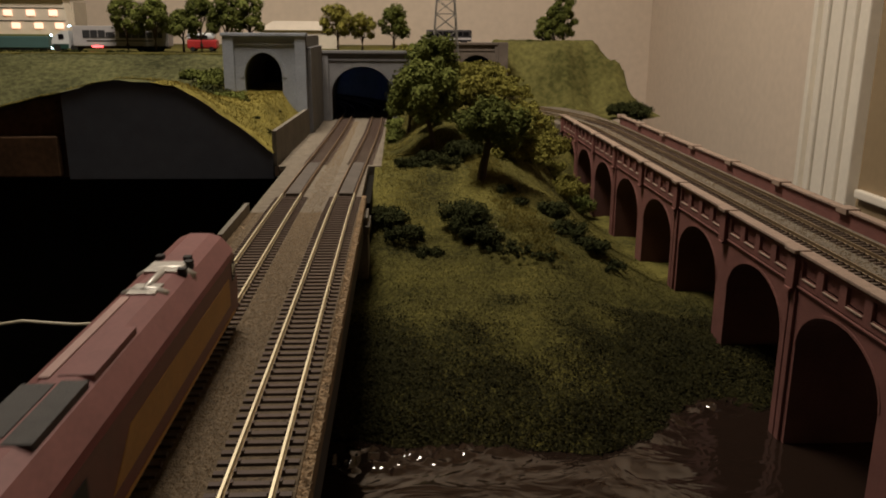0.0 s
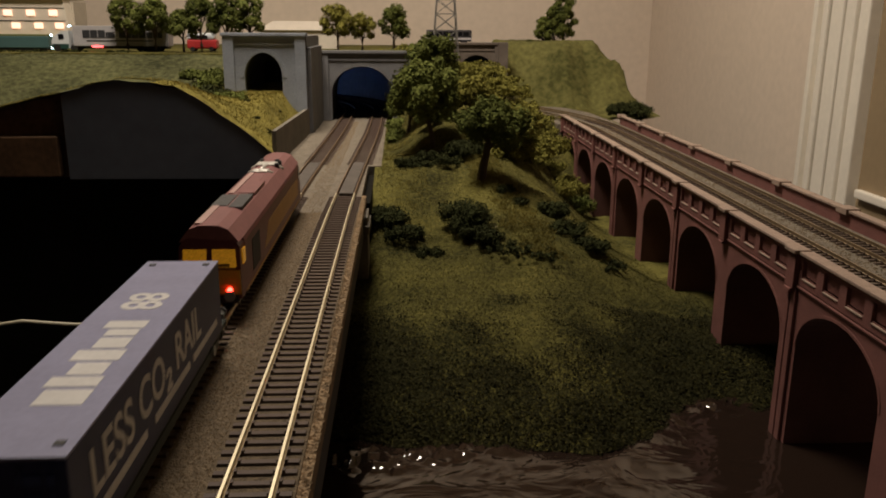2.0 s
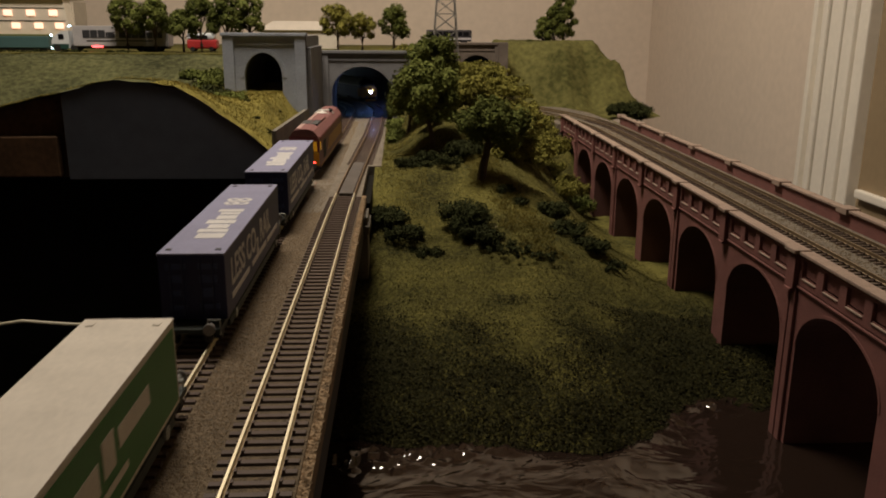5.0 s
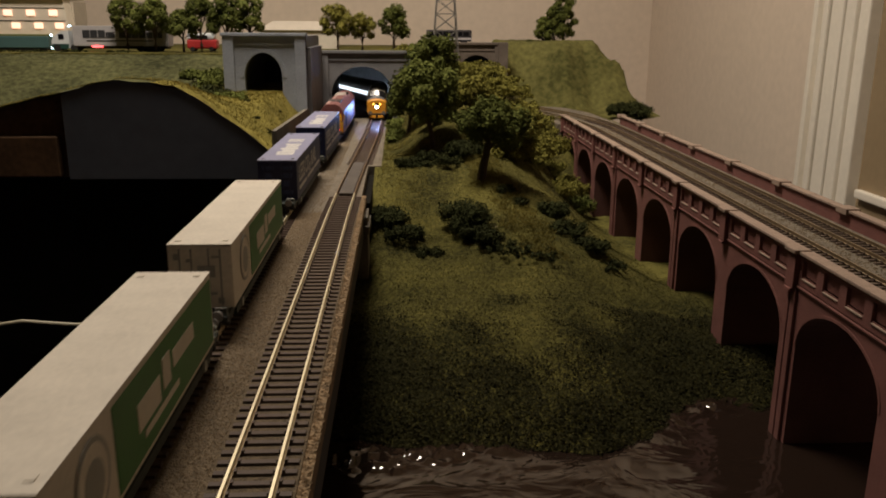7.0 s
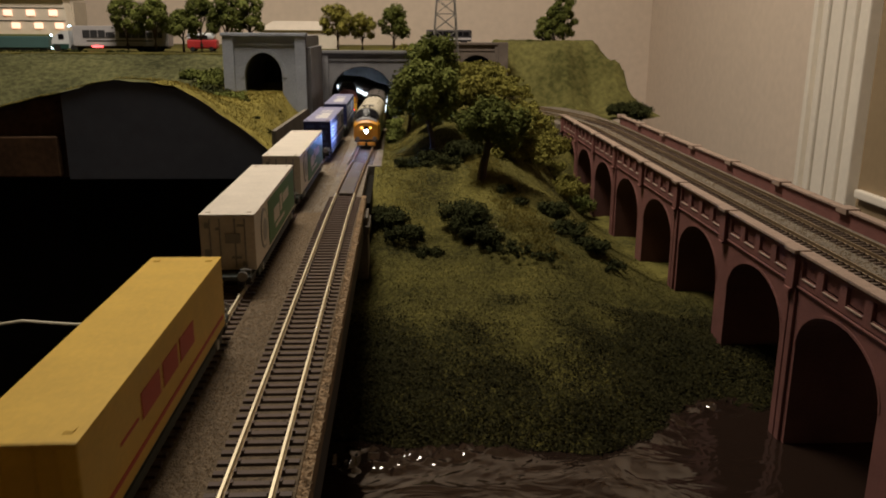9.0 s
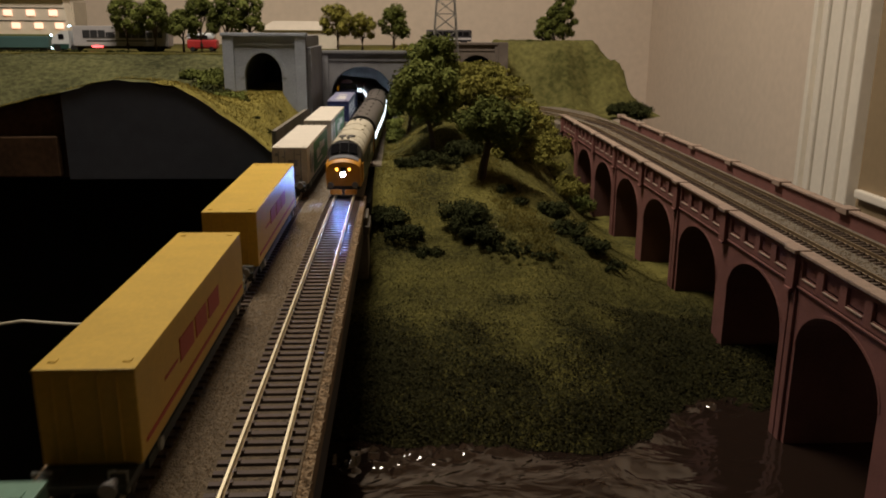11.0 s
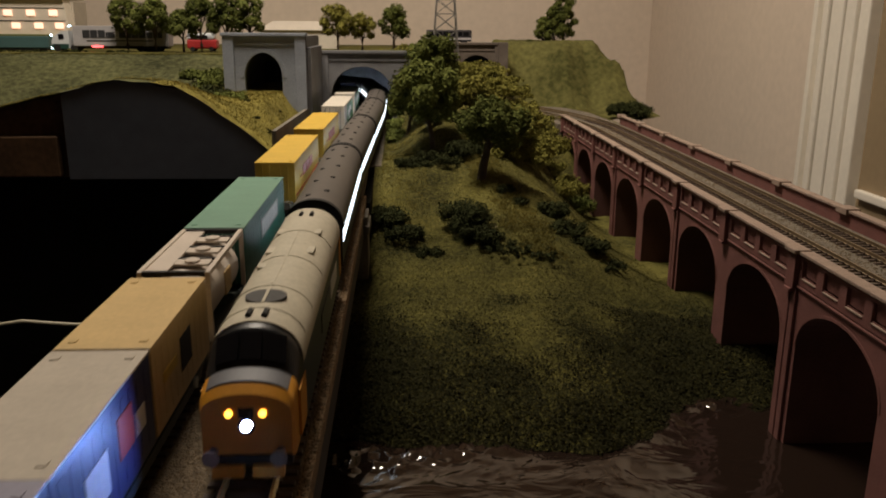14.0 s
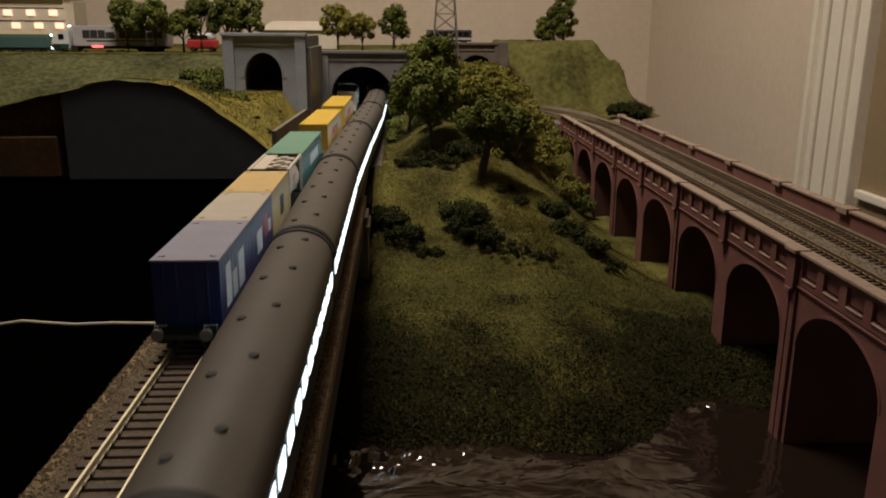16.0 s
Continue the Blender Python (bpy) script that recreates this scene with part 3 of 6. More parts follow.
portal("tunnel_portal", "wide brown stone portal of the double-track tunnel", -0.083, 0.085, 1.47, -0.004, 0.112, -0.0645, 0.0425, 0.042, 0.0895, 0.12, STONE_BROWN, INSIDEDARK)
portal("tunnel_portal", "narrow grey stone portal of the upper single track", -0.207, -0.088, 1.27, 0.012, 0.142, -0.1785, -0.1225, 0.082, 0.118, 0.188, STONE, INSIDEDARK)
thing("portal_roof", box(-0.209, -0.0862, 1.2825, 1.4835, 0.126, 0.1425), STONE_BROWN, "flat stone top behind the upper portal", "roof slab", kind="structure")
# Unseen wall, added to shut light out on the upper tunnel's left.
thing("portal_side_wall", box(-0.209, -0.203, 1.2825, 1.4835, 0.05, 0.1258), STONE, "added grey wall keeping light out of the upper portal", "wall", kind="structure")
thing("portal_wing_wall", box(-0.0968, -0.080, 1.2865, 1.468, -0.004, 0.1255), STONE_BROWN, "brown stone wing wall between the two portals", "wall", kind="structure")
bm = loft([[(-0.0975, 0.978, -0.006), (-0.0925, 0.978, -0.006), (-0.0925, 0.978, 0.036), (-0.0975, 0.978, 0.036)], [(-0.0865, 1.466, -0.006), (-0.0815, 1.466, -0.006), (-0.0815, 1.466, 0.034), (-0.0865, 1.466, 0.034)]])
bmesh.ops.recalc_face_normals(bm, faces=bm.faces[:])
thing("retaining_wall", bm, CONCRETE, "grey concrete retaining wall beside the track", "wall", kind="structure")

# ------------------------------------------------------------------ plateau and left-hand hill
thing("plateau", box(-1.50, 0.15, 1.484, Y1 - 0.005, 0.098, 0.110), GRASS, "green scenic plateau over the tunnels", "ground", kind="structure")
# Unseen black walls, added to keep light out of the tunnel.
thing("tunnel_back_wall", box(-1.18, -0.10, 1.484, 1.50, -0.0045, 0.098), INSIDEDARK, "added black wall keeping light out of the hidden loop", "wall", kind="structure")
thing("tunnel_back_wall", box(0.10, 0.15, 1.484, 1.50, -0.0045, 0.098), INSIDEDARK, "added black wall keeping light out of the hidden loop", "wall", kind="structure")


def hill_left(x, y):
    """Mound behind the fascia, a hollow, and the bank up to the plateau."""
    front = float(np.interp(x, (-0.60, -0.50, -0.404, -0.372, -0.325, -0.30, -0.274, -0.242, -0.21, -0.186, -0.161, -0.136, -0.113, -0.09), (0.03, 0.045, 0.064, 0.072, 0.083, 0.090, 0.094, 0.0935, 0.089, 0.079, 0.063, 0.044, 0.025, 0.008)))
    mid = 0.060 - 0.02 * smooth01((-0.25 - x) / 0.2)
    back = 0.062 + 0.046 * smooth01((-0.205 - x) / 0.03)
    t = smooth01((y - 0.995) / 0.16)
    u = smooth01((y - 1.24) / 0.22)
    z = front * (1 - t) + mid * t
    z = z * (1 - u) + back * u
    z = min(z, 0.019 + 0.015 * smooth01((y - 1.0) / 0.45) + 0.085 * smooth01((-0.096 - x) / 0.065))
    return z + 0.003 * fbm(x * 22, y * 22) + 0.001 * fbm(x * 90, y * 90)


sheet(-0.232, -0.0957, 0.9705, 1.483, 0.006, hill_left, "hillside", DRYGRASS, "yellow-green grassy hillside by the tunnels", "hillside")
sheet(-1.15, -0.232, 0.9705, 1.483, 0.008, hill_left, "hillside", DULLGRASS, "dull green grassy bank below the plateau", "hillside")


def fascia():
    xs = [-0.335 + (0.335 - 0.0965) * i / 24 for i in range(25)]
    out = [(x, hill_left(x, 0.984) - 0.0015) for x in xs] + [(-0.0965, -0.02), (-0.335, -0.02)]
    return prism(out, "y", 0.972, 0.984)


thing("fascia_board", fascia(), FASCIA, "dark grey curved hardboard fascia of the hill", "fascia board")

# ------------------------------------------------------------------ foliage
rng = np.random.default_rng(7)


def flakes(centres, normals, size, jitter=0.5, tri=False):
    """Small leaf flakes, one quad each, turned at random about their outward direction."""
    n = len(centres)
    d = normals + rng.normal(0, jitter, (n, 3))
    d /= np.linalg.norm(d, axis=1)[:, None] + 1e-9
    a = np.cross(d, rng.normal(0, 1, (n, 3)))
    a /= np.linalg.norm(a, axis=1)[:, None] + 1e-9
    b = np.cross(d, a)
    s = size * rng.uniform(0.6, 1.5, (n, 1))
    a, b = a * s, b * s * rng.uniform(0.5, 1.0, (n, 1))
    v = np.stack([centres - a, centres - b * 0.8, centres + a * 0.9, centres + b], 1).reshape(-1, 3)
    f = [(4 * i, 4 * i + 1, 4 * i + 2, 4 * i + 3) for i in range(n)]
    return v, f


def crown_mesh(name, blobs, per, size, material, shell=0.55):
    """Foliage of many flakes filling lumpy clumps; blobs: (x, y, z, radius)."""
    cs, ns = [], []
    for x, y, z, r in blobs:
        m = max(20, int(per * (r / 0.02) ** 2))
        d = rng.normal(0, 1, (m, 3))
        d /= np.linalg.norm(d, axis=1)[:, None]
        lump = 0.75 + 0.35 * np.array([noise.noise((p[0] * 2.2 + x * 90, p[1] * 2.2 + y * 90, p[2] * 2.2 + z * 90)) for p in d]) + rng.uniform(-0.12, 0.12, m)
        k = (shell + (1 - shell) * rng.uniform(0, 1, m) ** 0.5) * lump
        cs.append(np.array((x, y, z)) + d * (r * k)[:, None] * np.array((1, 1, 0.85)))
        ns.append(d)
    v, f = flakes(np.concatenate(cs), np.concatenate(ns), size)
    me = bpy.data.meshes.new(name)
    me.from_pydata(v.tolist(), [], f)
    me.materials.append(material)
    return me


def tree(at, height, spread, material, label, clumps=14, trunk=0.42, lean=0.0, seed=1, leaf=0.0019, group="model trees", per=620, girth=1.0):
    r = random.Random(seed)
    t = base("tree", label, "tree", group=group, at=at)
    top = height * trunk
    bm = tube([(0, 0, -0.008), (lean * 0.3, 0, top * 0.4), (lean * 0.7, r.uniform(-0.003, 0.003), top * 0.8), (lean, 0, top * 1.25)], height * 0.036 * girth, 8, r1=height * 0.018 * girth)
    part("trunk", bm, BARK, t)
    blobs = []
    for i in range(clumps):
        a = i * 2.4 + r.uniform(-0.5, 0.5)
        k = (i + 0.5) / clumps
        zz = top + (height - top) * (0.12 + 0.75 * k) 
        rad = spread * 0.5 * math.sqrt(max(0.08, 1 - (2 * k - 0.75) ** 2 * 0.75)) * r.uniform(0.45, 0.95)
        br = spread * r.uniform(0.20, 0.33)
        blobs.append((lean + rad * math.cos(a), rad * math.sin(a), zz, br))
        if i % 2 == 0:
            part("limb", tube([(lean * 0.9, 0, top * r.uniform(0.75, 1.15)), (lean + rad * 0.5 * math.cos(a), rad * 0.5 * math.sin(a), (top + zz) / 2), (lean + rad * 0.9 * math.cos(a), rad * 0.9 * math.sin(a), zz)], height * 0.014, 6, r1=height * 0.006), BARK, t)
    part("crown", crown_mesh("crown", blobs, per, leaf, material), None, t, "clumpy flocked foliage")
    return t


def bush(at, width, height, material, label, seed=1, leaf=0.0018, n=17, per=480):
    r = random.Random(seed)
    b = base("bush", label, "bush", group="model bushes", at=at)
    blobs = []
    for i in range(n):
        a = i * 2.4 + r.uniform(-0.6, 0.6)
        d = width * 0.50 * math.sqrt((i + 0.3) / n)
        br = height * r.uniform(0.22, 0.52) * (1.15 - 0.5 * d / width)
        blobs.append((d * math.cos(a), d * math.sin(a), br * 0.45 + height * 0.25 * r.random(), br))
    part("foliage", crown_mesh("foliage", blobs, per, leaf, material), None, b)
    part("stem", tube([(0, 0, -0.008), (0, 0, height * 0.4)], height * 0.06, 6), BARK, b)
    return b


def on_ground(x, y, drop=0.003):
    return (x, y, ground(x, y) - drop)


# trees on the wooded hill beside the line
tree(on_ground(0.098, 1.04), 0.108, 0.082, LEAF, "large green flocked tree on the hill by the track", 18, 0.40, -0.010, 3)
tree(on_ground(0.147, 0.925), 0.092, 0.072, LEAF, "green flocked tree with twisted trunk on the hill edge", 16, 0.50, 0.010, 5, girth=1.8)
tree(on_ground(0.066, 1.16), 0.092, 0.062, LEAF, "dark green tree among others on the hill", 14, 0.3, 0.004, 8)
tree(on_ground(0.108, 1.27), 0.072, 0.066, LEAF, "green tree near the tunnel mouth", 13, 0.25, 0.0, 11)
tree(on_ground(0.150, 1.10), 0.062, 0.060, LEAFY, "olive green tree on the hill", 13, 0.25, 0.0, 9)
tree(on_ground(0.195, 1.02), 0.064, 0.060, LEAFY, "olive green tree on the valley side", 13, 0.25, 0.0, 10)
for i, (x, y, w, h, m) in enumerate((
        (0.072, 0.985, 0.050, 0.018, LEAFDARK), (0.105, 0.985, 0.060, 0.020, LEAFDARK), (0.135, 1.00, 0.050, 0.024, LEAFDARK),
        (0.100, 1.12, 0.060, 0.036, LEAF), (0.130, 1.18, 0.060, 0.036, LEAFY), (0.170, 1.17, 0.060, 0.026, LEAFY), (0.205, 1.13, 0.060, 0.030, LEAFY), (0.185, 1.08, 0.06, 0.036, LEAFY),
        (0.150, 1.25, 0.060, 0.022, LEAFY), (0.190, 1.24, 0.060, 0.022, LEAFY), (0.225, 1.20, 0.060, 0.026, LEAFY), (0.240, 1.12, 0.060, 0.030, LEAFY), (0.225, 1.06, 0.055, 0.028, LEAFY),
        (0.170, 1.33, 0.060, 0.018, LEAFY), (0.205, 1.32, 0.060, 0.020, LEAFY), (0.240, 1.29, 0.060, 0.022, LEAFY), (0.265, 1.22, 0.060, 0.026, LEAFY), (0.120, 1.36, 0.060, 0.022, LEAF), (0.080, 1.36, 0.045, 0.034, LEAF),
        (0.270, 1.33, 0.050, 0.018, LEAFY), (0.235, 1.38, 0.060, 0.016, LEAFY), (0.290, 1.27, 0.050, 0.024, LEAFY), (0.285, 1.18, 0.060, 0.028, LEAFY), (0.280, 1.10, 0.070, 0.036, LEAFY), (0.305, 1.13, 0.050, 0.034, LEAF), (0.300, 1.22, 0.050, 0.026, LEAFY),
        (0.195, 1.03, 0.070, 0.040, LEAFY), (0.225, 1.09, 0.080, 0.044, LEAFY), (0.215, 1.17, 0.080, 0.042, LEAFY), (0.250, 1.15, 0.080, 0.040, LEAFY), (0.205, 1.22, 0.080, 0.034, LEAFY), (0.245, 1.23, 0.080, 0.032, LEAFY), (0.175, 1.28, 0.080, 0.028, LEAFY), (0.220, 1.29, 0.080, 0.024, LEAFY), (0.268, 1.06, 0.060, 0.030, LEAFY),
        (0.150, 1.42, 0.060, 0.014, LEAFY), (0.200, 1.43, 0.060, 0.012, LEAFY), (0.265, 1.42, 0.050, 0.014, LEAFY), (0.305, 1.34, 0.045, 0.022, LEAFY), (0.310, 1.41, 0.045, 0.016, LEAFY), (0.052, 1.20, 0.030, 0.030, LEAF), (0.052, 1.28, 0.030, 0.034, LEAF), (0.056, 1.40, 0.030, 0.036, LEAF),
        (0.040, 0.830, 0.036, 0.026, LEAFDARK), (0.058, 0.810, 0.040, 0.020, LEAFDARK), (0.080, 0.785, 0.034, 0.012, LEAFDARK), (0.124, 0.825, 0.046, 0.036, LEAFDARK), (0.136, 0.795, 0.040, 0.022, LEAFDARK), (0.160, 0.775, 0.050, 0.012, LEAFDARK), (0.185, 0.762, 0.050, 0.010, LEAFDARK),
        (0.222, 0.870, 0.028, 0.022, LEAFDARK), (0.226, 0.820, 0.038, 0.020, LEAFDARK), (0.245, 0.800, 0.040, 0.020, LEAFDARK), (0.262, 0.775, 0.036, 0.012, LEAFDARK), (0.172, 0.895, 0.020, 0.012, LEAFDARK), (0.184, 0.875, 0.020, 0.011, LEAFDARK))):
    names = {id(LEAF): "green flocked bush on the hill", id(LEAFY): "olive yellow flocked bush on the hill slope", id(LEAFDARK): "dark green low bush on the grass bank"}
    bush(on_ground(x, y), w, h, m, names[id(m)], 20 + i, *((0.0011, 24, 1100) if m is LEAFDARK else (0.0016, 17, 620)))

# trees and hedges on the plateau
PZ = 0.110
for i, (x, y, h, s, m) in enumerate(((-0.438, 1.555, 0.100, 0.062, LEAF), (-0.387, 1.552, 0.100, 0.062, LEAF), (-0.338, 1.555, 0.080, 0.052, LEAF), (-0.306, 1.557, 0.104, 0.066, LEAF), (-0.2585, 1.555, 0.112, 0.066, LEAF), (-0.219, 1.560, 0.110, 0.056, LEAF),
                                     (-0.061, 1.60, 0.092, 0.058, LEAFY), (-0.015, 1.61, 0.077, 0.044, LEAFY), (0.045, 1.60, 0.090, 0.058, LEAF))):
    tree((x, y, PZ - 0.002), h, s, m, "small leafy model tree on the plateau above the tunnels", 11, 0.34, 0.0, 60 + i, 0.0021, "plateau trees", 560)
for i, (x, y, w, h, m) in enumerate(((-0.06, 1.53, 0.05, 0.012, LEAF), (-0.01, 1.525, 0.05, 0.010, LEAFDARK), (0.03, 1.53, 0.05, 0.013, LEAFY), (0.075, 1.53, 0.06, 0.026, LEAFY), (0.095, 1.52, 0.05, 0.030, LEAF), (0.06, 1.52, 0.05, 0.016, LEAF),
                                     (-0.60, 1.545, 0.06, 0.008, LEAFDARK), (-0.53, 1.545, 0.05, 0.009, LEAFDARK), (-0.66, 1.545, 0.06, 0.008, LEAFDARK), (-0.45, 1.545, 0.05, 0.008, LEAFDARK))):
    bush((x, y, PZ - 0.002), w, h, m, "low mixed bush along the plateau edge", 90 + i, 0.0021)
for i, (x, y, w, h) in enumerate(((-0.205, 1.19, 0.05, 0.022), (-0.185, 1.16, 0.045, 0.022), (-0.170, 1.13, 0.035, 0.018), (-0.225, 1.22, 0.06, 0.026), (-0.26, 1.25, 0.06, 0.024), (-0.232, 1.30, 0.06, 0.030), (-0.285, 1.26, 0.05, 0.022), (-0.222, 1.36, 0.05, 0.030), (-0.262, 1.33, 0.06, 0.030))):
    bush((x, y, hill_left(x, y) - 0.003), w, h * 0.85, LEAF if i % 3 else LEAFDARK, "dark green bush on the hillside by the portal", 110 + i)
for i, (x, y, w, h) in enumerate(((-0.127, 1.05, 0.010, 0.006), (-0.15, 1.12, 0.010, 0.005), (-0.115, 1.17, 0.008, 0.005), (-0.108, 1.03, 0.016, 0.010))):
    bush((x, y, hill_left(x, y) - 0.001), w, h, LEAFDARK, "tiny dark tuft on the yellow grass", 120 + i, 0.0012, 5)

# ------------------------------------------------------------------ far hill, stone bridge


def far_hill(x, y):
    k = smooth01((y - 1.72) / 0.16)
    e = max(0.0, min(1.0, (0.590 + 0.022 * fbm(x * 45, y * 9 + 4.0) - x) / 0.092)) ** 0.8 * smooth01((x - 0.25) / 0.03)
    k = smooth01((y - 1.72 - 0.035 * fbm(x * 13, 1.7)) / 0.17)
    z = -0.02 + 0.150 * min(k, e)
    return z + 0.020 * fbm(x * 12, y * 5) * (1 - k * 0.85) + 0.002 * fbm(x * 60, y * 60)


sheet(0.25, 0.583, 1.63, 2.02, 0.008, far_hill, "far_hillside", FARGRASS, "steep green cutting slope behind the viaduct end", "hillside")
for i, (x, h, s) in enumerate(((0.392, 0.062, 0.044), (0.416, 0.092, 0.050), (0.438, 0.118, 0.058))):
    tree((x, 1.95, 0.125), h, s, LEAF, "bright green model tree on the cutting top", 16, 0.05, 0.0, 140 + i, 0.0022, "cutting trees", 560)
bush((0.355, 1.92, 0.124), 0.03, 0.010, LEAFDARK, "low dark bush on the cutting top", 150)
bush((0.500, 1.64, -0.012), 0.045, 0.034, LEAFDARK, "dark bush at the end of the viaduct", 151)
bush((0.532, 1.63, -0.015), 0.052, 0.044, LEAFDARK, "dark bush at the end of the viaduct", 152)
bush((0.335, 1.50, -0.01), 0.05, 0.016, LEAFY, "olive bush by the curving track", 153)

portal("road_bridge", "brown stone bridge over the curving track", 0.15, 0.275, 1.80, 0.03, 0.122, 0.19, 0.254, 0.075, 0.100, 0.05, BRIDGESTONE, INSIDEDARK)
# Black sheet added behind the arch to make its opening dark.
thing("bridge_back_wall", box(0.152, 0.273, 1.8505, 1.8560, 0.03, 0.0995), INSIDEDARK, "added black sheet that darkens the bridge opening", "wall", kind="structure")
thing("abutment_pier", box(0.268, 0.288, 1.782, 1.796, 0.02, 0.128, 0.001), BRIDGESTONE, "tall brown stone end pier of the bridge", "pier", kind="structure")
thing("curved_track_bed", prism([(0.330, 1.4165), (0.440, 1.4165), (0.432, 1.62), (0.40, 1.74), (0.28, 1.785), (0.20, 1.785), (0.26, 1.70), (0.315, 1.57)], "z", -0.03, -0.0048), GREYBALLAST, "pale ballast bed of the curving track", "track bed", kind="structure")

# ------------------------------------------------------------------ things on the plateau
LORRYGREY = paint("grey_trailer_side", (0.42, 0.40, 0.41))
LORRYWHITE = paint("white_cab_paint", (0.62, 0.64, 0.66))
LORRYGREEN = paint("dark_green_skirt", (0.02, 0.06, 0.05))
DARKPRINT = paint("dark_print", (0.035, 0.035, 0.04))
COOLLAMP = mat("blue_white_lamp", (0.8, 0.9, 1.0), 0.3, emit=(0.55, 0.85, 1.0), strength=6, var=0.02)
REDLAMP = mat("red_marker_lamp", (0.8, 0.05, 0.05), 0.3, emit=(1.0, 0.08, 0.08), strength=5, var=0.02)
PINKLAMP = mat("pink_orange_lamp", (0.9, 0.6, 0.5), 0.3, emit=(1.0, 0.56, 0.38), strength=1.5, var=0.02)


def lorry():
    o = base("articulated_lorry", "grey-sided articulated lorry with white cab and lit lamps", "lorry", at=(0, 1.60, PZ))
    part("trailer", box(-0.545, -0.372, -0.017, 0.017, 0.010, 0.046, 0.0008), LORRYGREY, o, "grey trailer body")
    part("trailer_chassis", box(-0.540, -0.376, -0.013, 0.013, 0.005, 0.0098), BLACK, o)
    bm = prism([(-0.585, 0.006), (-0.553, 0.006), (-0.553, 0.037), (-0.566, 0.036), (-0.582, 0.026), (-0.585, 0.018)], "y", -0.0155, 0.0155)
    cab = part("cab", bm, LORRYWHITE, o, "white lorry cab")
    part("cab_skirt", box(-0.584, -0.554, -0.0162, 0.0162, 0.005, 0.0135), LORRYGREEN, cab, "dark green lower cab")
    part("cab_window", box(-0.572, -0.562, -0.0160, 0.0160, 0.022, 0.031), DARKGLASS, cab, "dark cab window")
    for z in (0.004, 0.027):
        part("lamp", disc(-0.586, -0.011, z + 0.002, 0.0022, "x", 0.003, 14), COOLLAMP, cab, "glowing blue-white lamp")
    part("lamp", box(-0.552, -0.547, -0.0165, -0.0145, 0.044, 0.047), COOLLAMP, o, "small bright roof lamp")
    part("marker_lamp", box(-0.512, -0.492, -0.0180, -0.0168, 0.0075, 0.0105), REDLAMP, o, "glowing red marker lamp")
    x = -0.527
    for w in (0.0140, 0.0138, 0.0138, 0.0050, 0.0125, 0, 0.0140, 0.0085, 0.0130, 0.0138, 0.0120, 0.0090, 0.0085):
        if w:
            part("wordmark_block", box(x, x + w * 0.92, -0.0176, -0.0166, 0.0245, 0.0385 if w > 0.0131 else 0.0350), DARKPRINT, o, "dark block of a printed wordmark")
        x += w if w else 0.007
    part("printed_line", box(-0.520, -0.400, -0.0175, -0.0166, 0.0185, 0.0205), DARKPRINT, o, "dark printed line")
    for x in (-0.575, -0.545, -0.41, -0.395, -0.425):
        for y in (-0.0145, 0.0145):
            part("wheel", disc(x, y, 0.0063, 0.0063, "y", 0.004, 18), BLACK, o, "black tyre")
    return o


lorry()


def red_van():
    o = base("delivery_van", "small red and white van behind the trees", "van", at=(-0.322, 1.64, PZ))
    part("body", box(-0.028, 0.028, -0.013, 0.013, 0.005, 0.022, 0.003), paint("red_van_paint", (0.40, 0.03, 0.03)), o)
    part("roof", box(-0.028, 0.024, -0.0128, 0.0128, 0.0221, 0.034, 0.004), LORRYWHITE, o, "white upper body")
    part("side_window", box(-0.020, 0.012, -0.0134, -0.0124, 0.024, 0.030), DARKGLASS, o)
    for x in (-0.018, 0.018):
        for y in (-0.011, 0.011):
            part("wheel", disc(x, y, 0.0045, 0.0045, "y", 0.004, 16), BLACK, o, "black tyre")


red_van()


def lit_shed():
    o = base("model_shed", "cream model shed with panel joints and glowing pink lamps", "building", at=(-0.78, 1.98, PZ))
    wall = part("front_wall", prism([(-0.20, 0.0), (0.085, 0.0), (0.088, 0.030), (0.078, 0.104), (-0.20, 0.104)], "y", -0.02, 0.02), paint("cream_shed_wall", (0.80, 0.72, 0.60)), o)
    part("roof", box(-0.21, 0.082, -0.03, 0.10, 0.1041, 0.110), GREYROOF, o)
    for z in (0.056, 0.084):
        part("panel_joint", box(-0.20, 0.080, -0.0212, -0.0195, z, z + 0.0016), DARKPRINT, o, "dark panel joint")
    for x, z in ((-0.045, 0.074), (0.005, 0.074), (0.055, 0.074), (-0.030, 0.046), (0.020, 0.046), (0.066, 0.046), (-0.095, 0.074), (-0.08, 0.046)):
        part("lamp", box(x - 0.009, x + 0.009, -0.0235, -0.0196, z - 0.006, z + 0.006, 0.001), PINKLAMP, o, "soft pink glowing lamp")
    part("end_wall", box(0.080, 0.086, 0.0205, 0.10, 0.0, 0.10), GREYROOF, o)
    part("lower_panel", box(-0.20, 0.09, -0.046, -0.022, 0.0, 0.018), paint("yellow_green_base", (0.24, 0.22, 0.06)), o, "olive base strip")


lit_shed()


def low_wagon():
    o = base("model_coach", "teal and grey model coach parked on the plateau", "coach", at=(-0.70, 1.66, PZ))
    part("body", box(-0.16, 0.085, -0.014, 0.014, 0.004, 0.026, 0.002), paint("dull_teal_side", (0.06, 0.12, 0.12)), o)
    part("roof", box(-0.158, 0.083, -0.012, 0.012, 0.0261, 0.030, 0.001), paint("olive_roof", (0.16, 0.17, 0.07)), o, "olive roof")
    part("underframe", box(-0.155, 0.08, -0.012, 0.012, 0.0, 0.0039), BLACK, o)


low_wagon()


